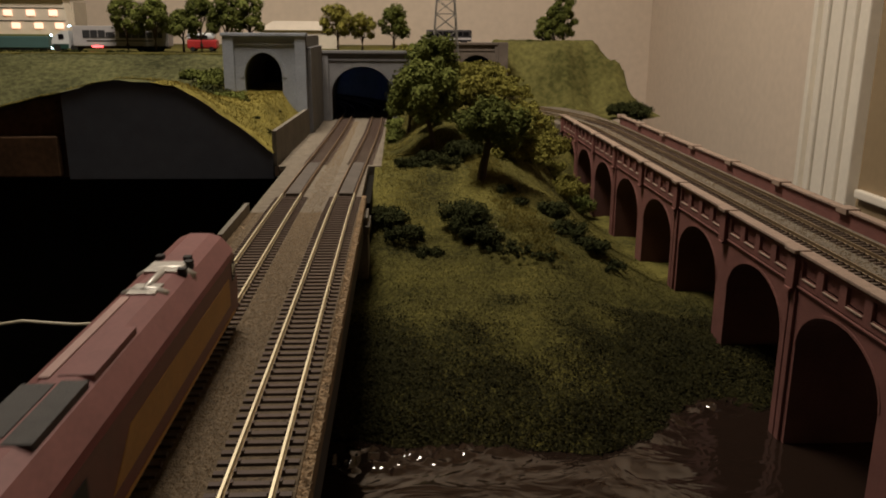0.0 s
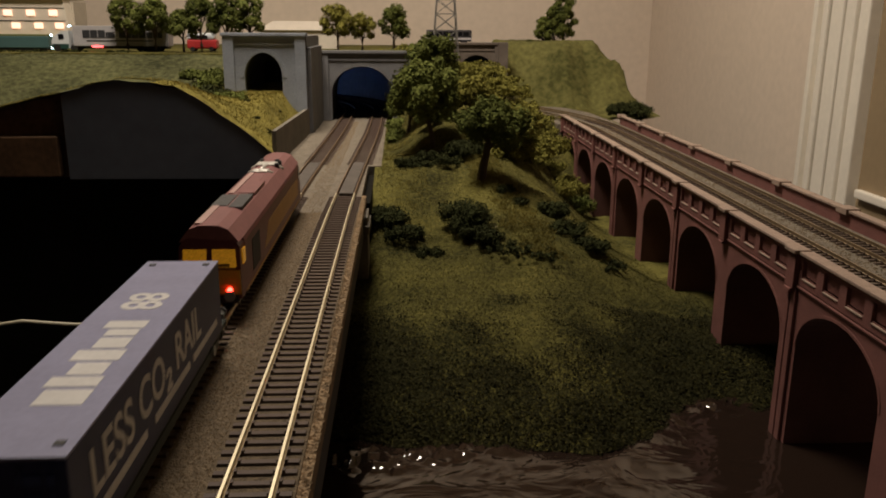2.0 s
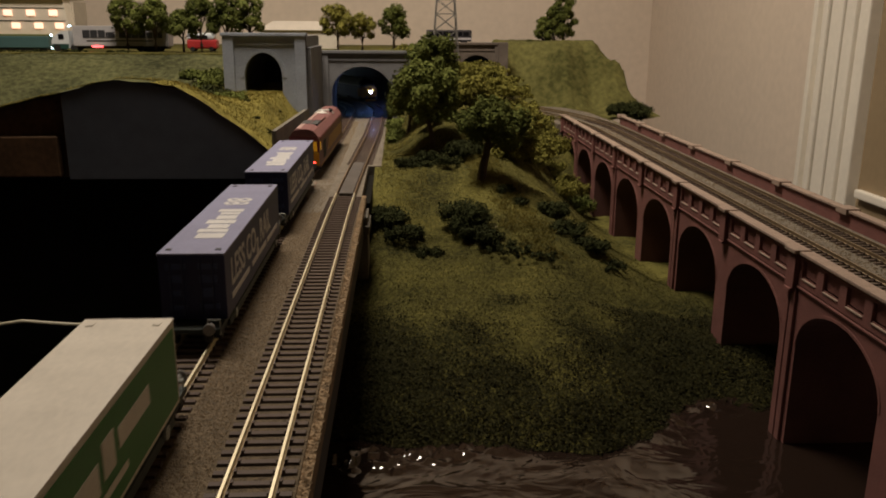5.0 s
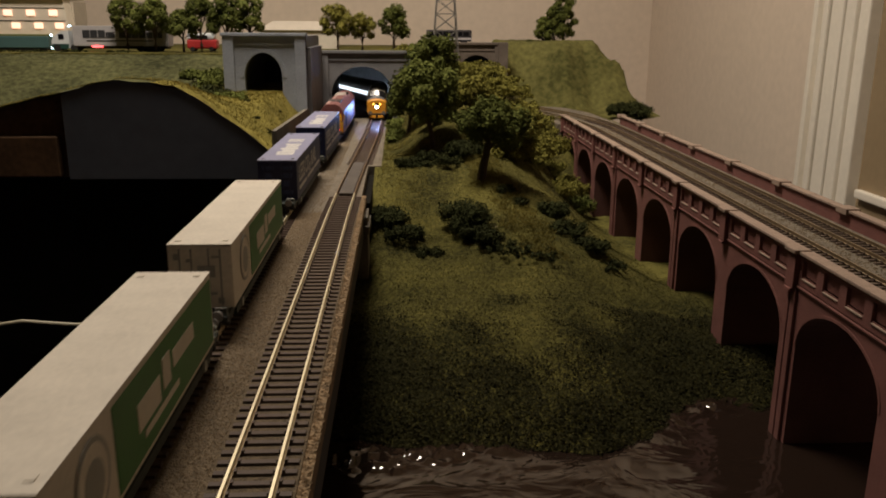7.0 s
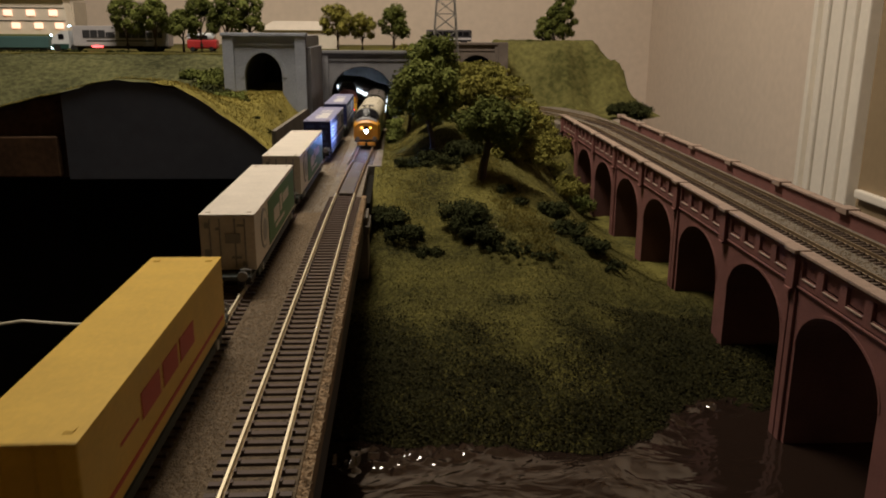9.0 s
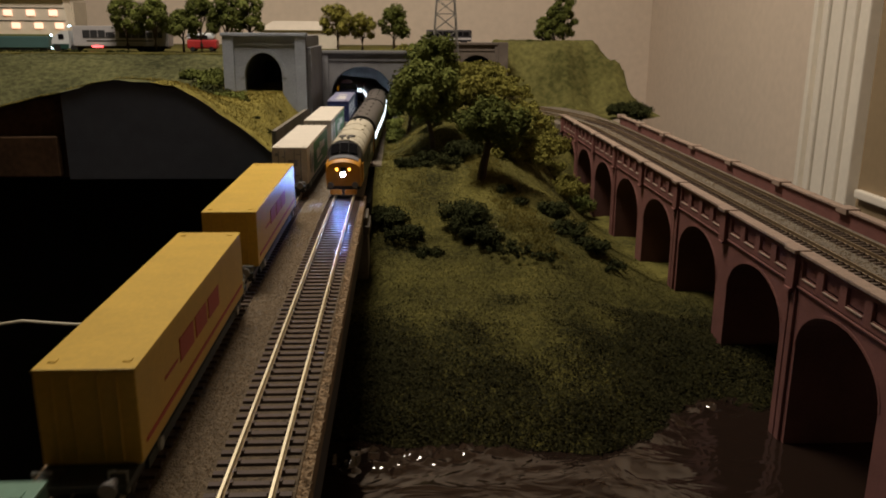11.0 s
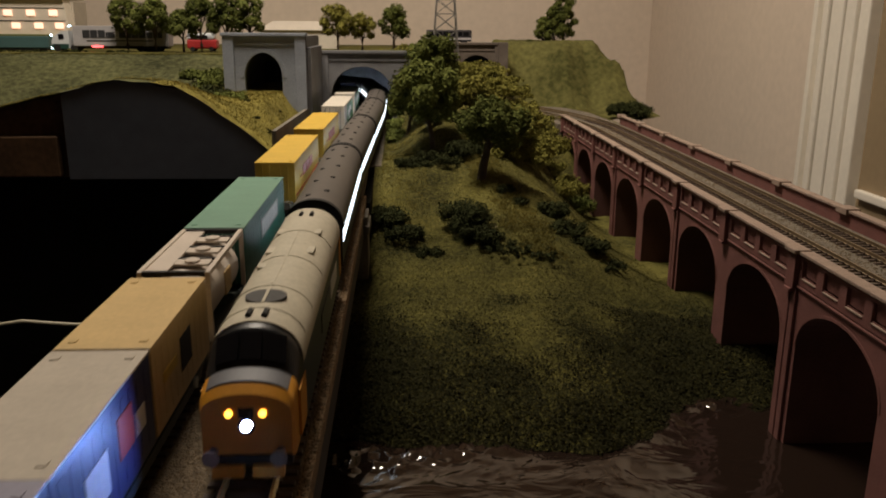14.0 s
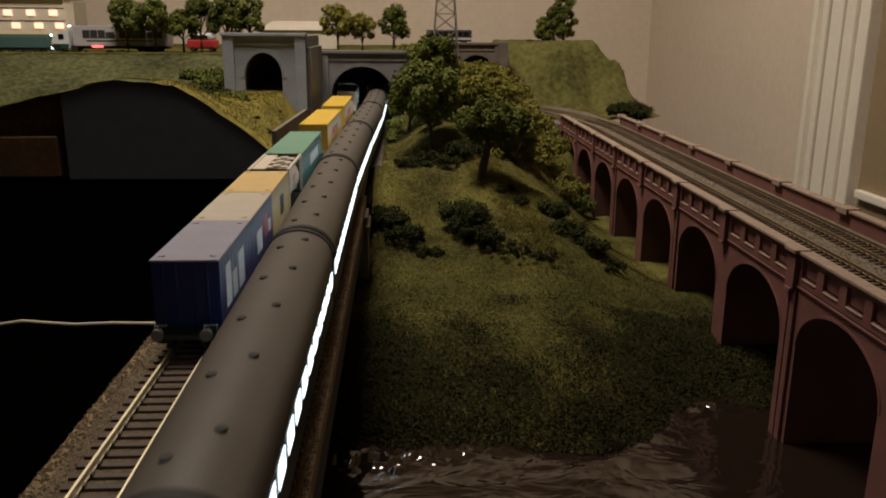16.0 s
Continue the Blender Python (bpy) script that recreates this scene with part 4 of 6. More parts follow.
def white_hall():
    o = base("white_hall", "long low white building behind the tunnel portals", "building", at=(-0.17, 1.92, PZ))
    part("wall", box(-0.085, 0.085, -0.02, 0.06, 0.0, 0.040), paint("white_hall_wall", (0.62, 0.56, 0.47)), o)
    bm = loft([[(-0.090, -0.026, 0.0401), (0.090, -0.026, 0.0401), (0.090, 0.066, 0.0401), (-0.090, 0.066, 0.0401)], [(-0.060, 0.018, 0.060), (0.040, 0.018, 0.060), (0.040, 0.022, 0.060), (-0.060, 0.022, 0.060)]])
    bmesh.ops.recalc_face_normals(bm, faces=bm.faces[:])
    part("roof", bm, paint("pale_hall_roof", (0.56, 0.50, 0.42)), o)


white_hall()


def bus():
    o = base("parked_bus", "dark bus with a pale lower band on the plateau road", "bus", at=(0.165, 1.84, 0.122))
    part("body", box(-0.050, 0.048, -0.015, 0.015, 0.006, 0.031, 0.003), paint("dark_bus_paint", (0.035, 0.03, 0.032)), o)
    part("band", box(-0.0495, 0.0475, -0.0156, -0.0148, 0.010, 0.0145), LORRYGREY, o, "pale grey band")
    for k in range(6):
        part("window", box(-0.043 + k * 0.0145, -0.031 + k * 0.0145, -0.0155, -0.0147, 0.018, 0.027), DARKGLASS, o)
    for x in (-0.03, 0.032):
        for y in (-0.0125, 0.0125):
            part("wheel", disc(x, y, 0.0055, 0.0055, "y", 0.004, 16), BLACK, o, "black tyre")


thing("bridge_road", box(0.09, 0.285, 1.8125, 1.88, 0.100, 0.122), BRIDGESTONE, "raised stone road on the plateau", "road", kind="structure")
bus()


def pylon():
    o = base("lattice_pylon", "grey metal lattice pylon on the hill", "pylon", at=(0.143, 1.60, 0.100))
    H = 0.26
    w = lambda z: 0.0245 - 0.0190 * (z / H)
    for sx, sy in ((-1, -1), (1, -1), (1, 1), (-1, 1)):
        part("leg", tube([(sx * w(0), sy * w(0), 0.0), (sx * w(H), sy * w(H), H)], 0.0011, 6), STEEL, o)
    zs = [0.018, 0.052, 0.082, 0.108, 0.132, 0.155, 0.177, 0.198, 0.218, 0.238, 0.258]
    for a, b in zip(zs, zs[1:]):
        for s in (-1, 1):
            for q in ((1, -1), (-1, 1)):
                part("brace", tube([(q[0] * w(a), s * w(a), a), (q[1] * w(b), s * w(b), b)], 0.0006, 5), STEEL, o)
                part("brace", tube([(s * w(a), q[0] * w(a), a), (s * w(b), q[1] * w(b), b)], 0.0006, 5), STEEL, o)
        for s in (-1, 1):
            part("girt", tube([(-w(a), s * w(a), a), (w(a), s * w(a), a)], 0.0006, 5), STEEL, o)


pylon()
thing("cable", tube([(-0.93, 0.74, -0.10), (-0.50, 0.72, -0.125), (-0.36, 0.72, -0.112), (-0.312, 0.72, -0.109), (-0.291, 0.72, -0.106), (-0.270, 0.72, -0.108), (-0.246, 0.72, -0.110), (-0.210, 0.72, -0.109), (-0.172, 0.72, -0.110), (-0.09, 0.74, -0.118), (0.006, 0.75, -0.12)], 0.0016, 8),
      paint("pale_cable_sheath", (0.42, 0.38, 0.28)), "pale cable slung below the bridge", "cable")
xs = [-0.66 + (0.66 - 0.336) * i / 20 for i in range(21)]
thing("end_board", prism([(x, hill_left(x, 0.9955) - 0.002) for x in xs] + [(-0.336, -0.02), (-0.66, -0.02)], "y", 0.9845, 0.9955), TIMBER, "dark brown timber board under the grassy bank", "timber board")
thing("timber_batten", box(-0.62, -0.345, 0.972, 0.984, -0.018, 0.030, 0.002), TIMBER, "brown timber batten beside the fascia", "timber batten")

# curved outer wall of the hidden loop
bm = bmesh.new()
ring = []
for i in range(41):
    a = -0.10 + (math.pi + 0.10) * i / 40
    ring.append([(BEND_X + r * math.cos(a), BEND_Y + r * math.sin(a), z) for r, z in ((0.755, -0.0044), (0.765, -0.0044), (0.765, 0.0978), (0.755, 0.0978))])
loft(ring, bm)
bmesh.ops.recalc_face_normals(bm, faces=bm.faces[:])
thing("tunnel_wall", bm, mat("blue_grey_tunnel_board", (0.36, 0.37, 0.42), 0.8, var=0.2, scale=12, fine=90), "curved grey inner wall of the hidden loop", "wall", kind="structure")

# ------------------------------------------------------------------ grass fibres


def blades(name, region, count, height, length, material, label, keep=None):
    x0, x1, y0, y1 = region
    xs, ys = rng.uniform(x0, x1, count), rng.uniform(y0, y1, count)
    vs, fs = [], []
    for x, y in zip(xs, ys):
        if keep and not keep(x, y):
            continue
        z = height(x, y)
        a = rng.uniform(0, 2 * math.pi)
        l = length * rng.uniform(0.5, 1.4)
        w = l * 0.16
        dx, dy = math.cos(a) * w, math.sin(a) * w
        tx, ty = rng.normal(0, 0.45, 2) * l
        i = len(vs)
        vs += [(x - dx, y - dy, z - 0.0008), (x + dx, y + dy, z - 0.0008), (x + tx, y + ty, z + l)]
        fs.append((i, i + 1, i + 2))
    me = bpy.data.meshes.new(name)
    me.from_pydata(vs, [], fs)
    me.materials.append(material)
    return tagged(new(name, me), label, "grass", kind="stuff")


blades("grass", (0.005, 0.345, 0.50, 0.82), 66000, ground, 0.0016, SHADEBLADE, "olive static grass fibres on the bank, darkened for its shade", lambda x, y: ground(x, y) > WATER_Z + 0.004)
blades("grass", (0.028, 0.33, 0.80, 1.45), 60000, ground, 0.0018, GRASSBLADE, "olive static grass fibres on the hill")
blades("grass", (-0.42, -0.098, 0.985, 1.27), 22000, hill_left, 0.0028, DRYBLADE, "yellow-green static grass fibres on the hillside")
blades("grass", (-0.75, -0.20, 0.985, 1.48), 40000, hill_left, 0.0018, DULLBLADE, "olive static grass fibres on the left-hand bank", lambda x, y: x < -0.215)

blades("grass", (0.125, 0.225, 0.755, 1.0), 20000, ground, 0.0024, DRYBLADE, "yellowish static grass fibres along the spur", lambda x, y: abs(x - 0.158 - 0.21 * (0.95 - y) + 0.012 * fbm(x * 40, y * 40)) < 0.022)
blades("grass", (0.034, 0.085, 0.83, 1.30), 9000, ground, 0.0018, DRYBLADE, "yellowish static grass fibres on the verge", lambda x, y: fbm(x * 30, y * 30) > -0.1)


def scrub():
    """Dark scrubby ground cover along the waterline, spread further to darken the shaded bank."""
    n = 150000
    xs, ys = rng.uniform(-0.01, 0.40, n), rng.uniform(0.49, 0.69, n)
    pts = []
    for x, y in zip(xs, ys):
        z = ground(x, y)
        if z < WATER_Z - 0.002:
            continue
        edge = (z - WATER_Z) / 0.042 + 0.5 * fbm(x * 22, y * 22)
        if x > 0.22:
            edge -= 0.6 * smooth01((x - 0.22) / 0.06)
        # More scrub beside the bridge, in place of the shadow there.
        edge -= 0.8 * smooth01((0.095 - x) / 0.05) * smooth01((0.67 - y) / 0.05)
        if edge < rng.uniform(-0.3, 1.25):
            pts.append((x, y, z + rng.uniform(0.0, 0.0035) + 0.003 * max(0.0, fbm(x * 60, y * 60))))
    c = np.array(pts)
    v, f = flakes(c, np.tile(np.array((0.0, -0.3, 1.0)), (len(c), 1)), 0.0009)
    me = bpy.data.meshes.new("scrub")
    me.from_pydata(v.tolist(), [], f)
    me.materials.append(SCRUBSHADE)
    tagged(new("scrub", me), "dark scrub along the waterline, spread further to darken the shaded bank", "scrub", kind="stuff")


scrub()

# ballast grains on the bridge and along its edges


def grains(name, region, count, z, size, material, label):
    x0, x1, y0, y1 = region
    vs, fs = [], []
    for x, y, s in zip(rng.uniform(x0, x1, count), rng.uniform(y0, y1, count), rng.uniform(0.6, 1.5, count) * size):
        i = len(vs)
        j = rng.uniform(0.6, 1.2, 5)
        vs += [(x - s * j[0], y, z), (x, y - s * j[1], z), (x + s * j[2], y, z), (x, y + s * j[3], z), (x, y, z + s * j[4] * 0.8)]
        fs += [(i, i + 1, i + 4), (i + 1, i + 2, i + 4), (i + 2, i + 3, i + 4), (i + 3, i, i + 4)]
    me = bpy.data.meshes.new(name)
    me.from_pydata(vs, [], fs)
    me.materials.append(material)
    return tagged(new(name, me), label, "ballast", kind="stuff")


STONEGRAIN = mat("ballast_grain", (0.165, 0.118, 0.070), 0.95, var=0.6, scale=300, fine=1500, rand=0.6)
grains("ballast", (-0.035, -0.0165, 0.15, 0.712), 9000, -0.0043, 0.0006, STONEGRAIN, "loose brown ballast grains between the tracks")
grains("ballast", (-0.0795, -0.067, 0.15, 0.712), 5000, -0.0044, 0.0007, STONEGRAIN, "loose ballast grains along the bridge edge")
grains("ballast", (0.0160, 0.0206, 0.15, 0.79), 2000, -0.0053, 0.0009, CORK, "crumbling cork grains on the bridge edge")
grains("ballast", (-0.035, -0.0165, 0.715, 1.45), 5000, -0.0045, 0.0006, STONEGRAIN, "loose grey ballast grains between the tracks")

grains("ballast", (0.345, 0.418, 0.30, 1.35), 12000, -0.0043, 0.0008, STONEGRAIN, "loose brown ballast grains on the viaduct")

# ------------------------------------------------------------------ trains
MAROON = mat("maroon_loco_paint", (0.135, 0.030, 0.030), 0.42, var=0.15, scale=60, fine=500)
ROOFMAROON = mat("faded_maroon_roof", (0.21, 0.085, 0.080), 0.5, var=0.15, scale=60, fine=500)
GOLD = mat("gold_band_paint", (0.40, 0.20, 0.03), 0.45, var=0.15, scale=60, fine=500)
CABYELLOW = mat("yellow_cab_end", (0.55, 0.30, 0.015), 0.45, var=0.12, scale=60, fine=500)
SILVER = mat("silver_exhaust", (0.55, 0.52, 0.47), 0.4, metal=0.3, var=0.15, scale=60)
GRILLE = mat("dark_roof_grille", (0.055, 0.052, 0.05), 0.6, var=0.3, scale=200, fine=1500, bump=0.6)
GLOW_CAB = mat("lit_cab_glass", (0.4, 0.2, 0.02), 0.2, emit=(1.0, 0.42, 0.02), strength=GLOW_CAB_S, var=0.6, scale=220)
GLOW_RED = mat("red_tail_lamp", (0.8, 0.02, 0.02), 0.3, emit=(1.0, 0.03, 0.02), strength=GLOW_RED_S, var=0.02)
GLOW_WARM = mat("warm_marker_lamp", (0.9, 0.6, 0.2), 0.3, emit=(1.0, 0.50, 0.06), strength=GLOW_WARM_S, var=0.02)
GLOW_WHITE = mat("white_head_lamp", (0.9, 0.9, 1.0), 0.3, emit=(0.24, 0.40, 1.0), strength=GLOW_WHITE_S, var=0.02)
GLOW_COACH = mat("lit_coach_window", (0.6, 0.65, 0.7), 0.15, emit=(0.80, 0.92, 1.0), strength=GLOW_COACH_S, var=0.35, scale=70, fine=300)
INTERIOR = mat("brown_cab_interior", (0.26, 0.13, 0.02), 0.6, var=0.3, scale=200)
CREAMROOF = mat("cream_white_roof", (0.52, 0.47, 0.36), 0.5, var=0.12, scale=50, fine=400)
NAVY = mat("dark_navy_body", (0.010, 0.013, 0.030), 0.4, var=0.2, scale=60)
NOSE = mat("orange_yellow_nose", (0.60, 0.26, 0.02), 0.45, var=0.12, scale=60)
NOSEGREY = mat("grey_nose_top", (0.13, 0.13, 0.14), 0.5, var=0.15, scale=60)
COACHROOF = mat("dark_grey_coach_roof", (0.105, 0.092, 0.082), 0.42, var=0.12, scale=40, fine=600)
COACHSIDE = mat("dark_coach_side", (0.012, 0.013, 0.017), 0.4, var=0.2, scale=60)
ROOFPALE = mat("pale_worn_roof_strip", (0.42, 0.27, 0.24), 0.5, var=0.2, scale=60)
CABBLACK = mat("black_cab_paint", (0.012, 0.012, 0.013), 0.35, var=0.2, scale=60)
WAGON = mat("dark_green_wagon_frame", (0.020, 0.028, 0.022), 0.6, var=0.4, scale=120)
WAGONPALE = mat("pale_wagon_fitting", (0.30, 0.31, 0.28), 0.5, var=0.3, scale=160)


BLUEROOF = paint("lilac_grey_roof", (0.245, 0.245, 0.365))
BLUESIDE = paint("dark_blue_side", (0.014, 0.019, 0.080))
DOORBLUE = paint("mid_blue_door_print", (0.035, 0.055, 0.16))
PALE = paint("pale_lettering", (0.62, 0.60, 0.58))
WHITEBOX = paint("white_box_paint", (0.66, 0.60, 0.51))
GREENSIDE = paint("bright_green_side", (0.028, 0.16, 0.022))
GREYMARK = paint("grey_print", (0.30, 0.29, 0.26))
YELLOWBOX = paint("golden_yellow_paint", (0.62, 0.40, 0.055))
REDMARK = paint("red_print", (0.42, 0.03, 0.01))
TEALROOF = paint("sea_green_roof", (0.15, 0.29, 0.21))
TEALSIDE = paint("teal_green_side", (0.010, 0.115, 0.085))
TANKWHITE = paint("off_white_tank", (0.58, 0.50, 0.42))
TANBOX = paint("tan_yellow_paint", (0.60, 0.42, 0.18))
ROYAL = paint("royal_blue_side", (0.006, 0.012, 0.075))
LILACROOF = paint("lilac_roof", (0.29, 0.28, 0.36))

TOP, BOTTOM, HW = 0.0448, 0.0100, 0.0166


def wheelset_parts(parent, y, label="dark metal wheel"):
    for x in (-GAUGE + 0.0005, GAUGE - 0.0005):
        part("wheel", WHEEL, None, parent, label, at=(x, y, 0.0059))


def make_wheel():
    bm = disc(0, 0, 0, 0.0059, "x", 0.0022, 20)
    disc(0.0, 0, 0, 0.0046, "x", 0.0028, 20, bm)
    disc(0.0, 0, 0, 0.0012, "x", 0.0040, 10, bm)
    return finish("wheel", bm, BLACK)


WHEEL = make_wheel()


def bogie(parent, y, half=0.014):
    bm = bmesh.new()
    for sx in (-1, 1):
        a, b = sorted((sx * 0.0115, sx * 0.0145))
        box(a, b, y - half - 0.003, y + half + 0.003, 0.0040, 0.0075, 0.0005, bm)
        for yy in (y - half, y + half):
            box(a - 0.0004, b + 0.0006, yy - 0.0022, yy + 0.0022, 0.0030, 0.0078, 0.0004, bm)
    box(-0.012, 0.012, y - 0.0025, y + 0.0025, 0.005, 0.0085, bm=bm)
    b = part("bogie", bm, BLACK, parent, "black sprung bogie")
    wheelset_parts(b, y - half)
    wheelset_parts(b, y + half)


def buffers(parent, y, sign):
    for x in (-0.0115, 0.0115):
        bm = tube([(x, y, 0.0115), (x, y + sign * 0.005, 0.0115)], 0.0016, 10)
        disc(x, y + sign * 0.0055, 0.0115, 0.0030, "y", 0.001, 14, bm)
        part("buffer", bm, STEEL, parent, "round metal buffer")


def flat_wagon(length):
    """Low flat wagon centred on its own origin."""
    w = base("container_wagon", "low dark green flat wagon carrying a container", "wagon", group="container train")
    h = length / 2
    bm = box(-0.0155, 0.0155, -h, h, 0.0072, 0.0098, 0.0004)
    box(-0.0160, -0.0140, -h + 0.022, h - 0.022, 0.0035, 0.0076, bm=bm)
    box(0.0140, 0.0160, -h + 0.022, h - 0.022, 0.0035, 0.0076, bm=bm)
    part("underframe", bm, WAGON, w)
    for s in (-1, 1):
        bogie(w, s * (h - 0.020), 0.0125)
        buffers(w, s * h, s)
        bm = tube([(0.0150, s * (h - 0.003), 0.006), (0.0150, s * (h - 0.003), 0.0135), (0.009, s * (h - 0.003), 0.0135), (0.009, s * (h - 0.003), 0.009)], 0.0006, 6)
        tube([(-0.0150, s * (h - 0.003), 0.006), (-0.0150, s * (h - 0.003), 0.0135), (-0.009, s * (h - 0.003), 0.0135)], 0.0006, 6, bm)
        part("handrail", bm, WAGONPALE, w, "pale bent wire handrail")
        bm = disc(0.0165, s * (h - 0.035), 0.0065, 0.0026, "x", 0.0012, 14)
        part("brake_wheel", bm, WAGONPALE, w, "pale round brake wheel")
    return w


def place_text(body, material, parent, size, m, name="lettering", label=""):
    cu = bpy.data.curves.new(name, "FONT")
    cu.body, cu.size, cu.extrude = body, size, 0.0001
    cu.offset = size * 0.015
    tmp = new(name, cu)
    me = bpy.data.meshes.new_from_object(tmp)
    bpy.data.objects.remove(tmp)
    bpy.data.curves.remove(cu)
    me.name = name
    me.materials.append(material)
    ob = part(name, me, None, parent, label)
    ob.matrix_basis = m
    return ob


SIDE = Matrix(((0, 0, 1, 0), (1, 0, 0, 0), (0, 1, 0, 0), (0, 0, 0, 1)))     # reads along +y, faces +x
ROOFTEXT = Matrix(((0, -1, 0, 0), (1, 0, 0, 0), (0, 0, 1, 0), (0, 0, 0, 1)))  # reads along +y, faces up


def mark(parent, x0, x1, y0, y1, z0, z1, material, name="mark", label="", bevel=0.0):
    return part(name, box(x0, x1, y0, y1, z0, z1, bevel), material, parent, label)


def side_mark(c, y0, y1, z0, z1, material, label="", name="mark"):
    for s in (1, -1):
        a, b = sorted((s * (HW - 0.0004), s * (HW + 0.00035)))
        mark(c, a, b, y0, y1, z0, z1, material, name, label)


def container(length, roof, side, label, ribs=True, end=None):
    c = base("shipping_container", label, "container", group="containers on the train")
    h = length / 2
    part("body", box(-HW, HW, -h, h, BOTTOM - 0.0001, TOP - 0.0012, 0.0005), side, c)
    part("roof", box(-HW - 0.0002, HW + 0.0002, -h - 0.0002, h + 0.0002, TOP - 0.0011, TOP, 0.0004), roof, c)
    for s in (-1, 1):
        for x in (-HW + 0.0042, HW - 0.0042):
            part("corner_casting", box(x - 0.0014, x + 0.0014, s * (h - 0.007) - 0.0014, s * (h - 0.007) + 0.0014, TOP - 0.0002, TOP + 0.0004), GRILLE if roof is BLUEROOF else roof, c, "small corner fitting")
    for s in (-1, 1):
        for x in (-0.0105, -0.0045, 0.0045, 0.0105):
            part("door_bar", tube([(x, s * (h + 0.0006), BOTTOM + 0.0015), (x, s * (h + 0.0006), TOP - 0.0025)], 0.0005, 6), end or side, c)
    if ribs:
        n = int(length / 0.0078)
        a, b = HW - 0.0003, HW + 0.00012
        rib = finish("side_rib", box(a, b, -0.0018, 0.0018, BOTTOM + 0.003, TOP - 0.004), side)
        rib2 = finish("side_rib", box(-b, -a, -0.0018, 0.0018, BOTTOM + 0.003, TOP - 0.004), side)
        for i in range(n):
            y = -h + 0.006 + i * (length - 0.012) / max(1, n - 1)
            part("side_rib", rib, None, c, at=(0, y, 0))
            part("side_rib", rib2, None, c, at=(0, y, 0))
    return c


def blue_container():
    c = container(0.187, BLUEROOF, BLUESIDE, "dark blue container with lilac-grey roof and pale lettering", ribs=False)
    # wordmark drawn as plain blocks
    y = -0.063
    for w, hgt, o in ((0.013, 0.0150, 0), (0.009, 0.0165, 0.001), (0.012, 0.0115, 0), (0.011, 0.0165, 0.001), (0.012, 0.0115, 0), (0.008, 0.0115, 0), (0.009, 0.0150, 0.001)):
        mark(c, -hgt / 2 - o + 0.002, hgt / 2 - o + 0.002, y, y + w * 0.84, TOP - 0.0001, TOP + 0.00015, PALE, "wordmark_block", "pale block of a roof wordmark")
        y += w
    y += 0.012
    for k in range(2):
        for xo in (-0.0034, 0.0034):
            bm = bmesh.new()
            n = 16
            ro, ri = 0.0047, 0.0020
            for i in range(n):
                a0, a1 = 2 * math.pi * i / n, 2 * math.pi * (i + 1) / n
                q = [(xo + r * math.cos(a), y + 0.005 + k * 0.0105 + r * 1.1 * math.sin(a)) for a, r in ((a0, ri), (a0, ro), (a1, ro), (a1, ri))]
                loft([[(u, v, TOP - 0.0001) for u, v in q], [(u, v, TOP + 0.00015) for u, v in q]], bm)
            bmesh.ops.recalc_face_normals(bm, faces=bm.faces[:])
            bmesh.ops.remove_doubles(bm, verts=bm.verts[:], dist=1e-6)
            part("wordmark_ring", bm, PALE, c, "pale ring of a roof wordmark")
    for x, z, w, hh in ((-0.0080, 0.0380, 0.010, 0.0030), (0.0080, 0.0380, 0.010, 0.0030), (-0.0080, 0.0315, 0.007, 0.0040), (0.0080, 0.0315, 0.009, 0.0040), (0.0075, 0.0245, 0.006, 0.0050), (-0.0085, 0.0240, 0.005, 0.0030), (0.0080, 0.0170, 0.010, 0.0030), (-0.0075, 0.0165, 0.008, 0.0025)):
        mark(c, x - w / 2, x + w / 2, -0.0940, -0.0930, z - hh / 2, z + hh / 2, DOORBLUE, "door_mark", "mid blue door print")
    m = Matrix.Translation((HW + 0.0001, -0.080, 0.0235)) @ SIDE
    place_text("LESS CO\u2082 RAIL", PALE, c, 0.0205, m, "lettering", "pale slogan lettering")
    for a, b in ((-0.080, -0.030), (-0.020, 0.030), (0.036, 0.082)):
        side_mark(c, a, b, 0.0165, 0.0195, PALE, "pale printed line")
    return c


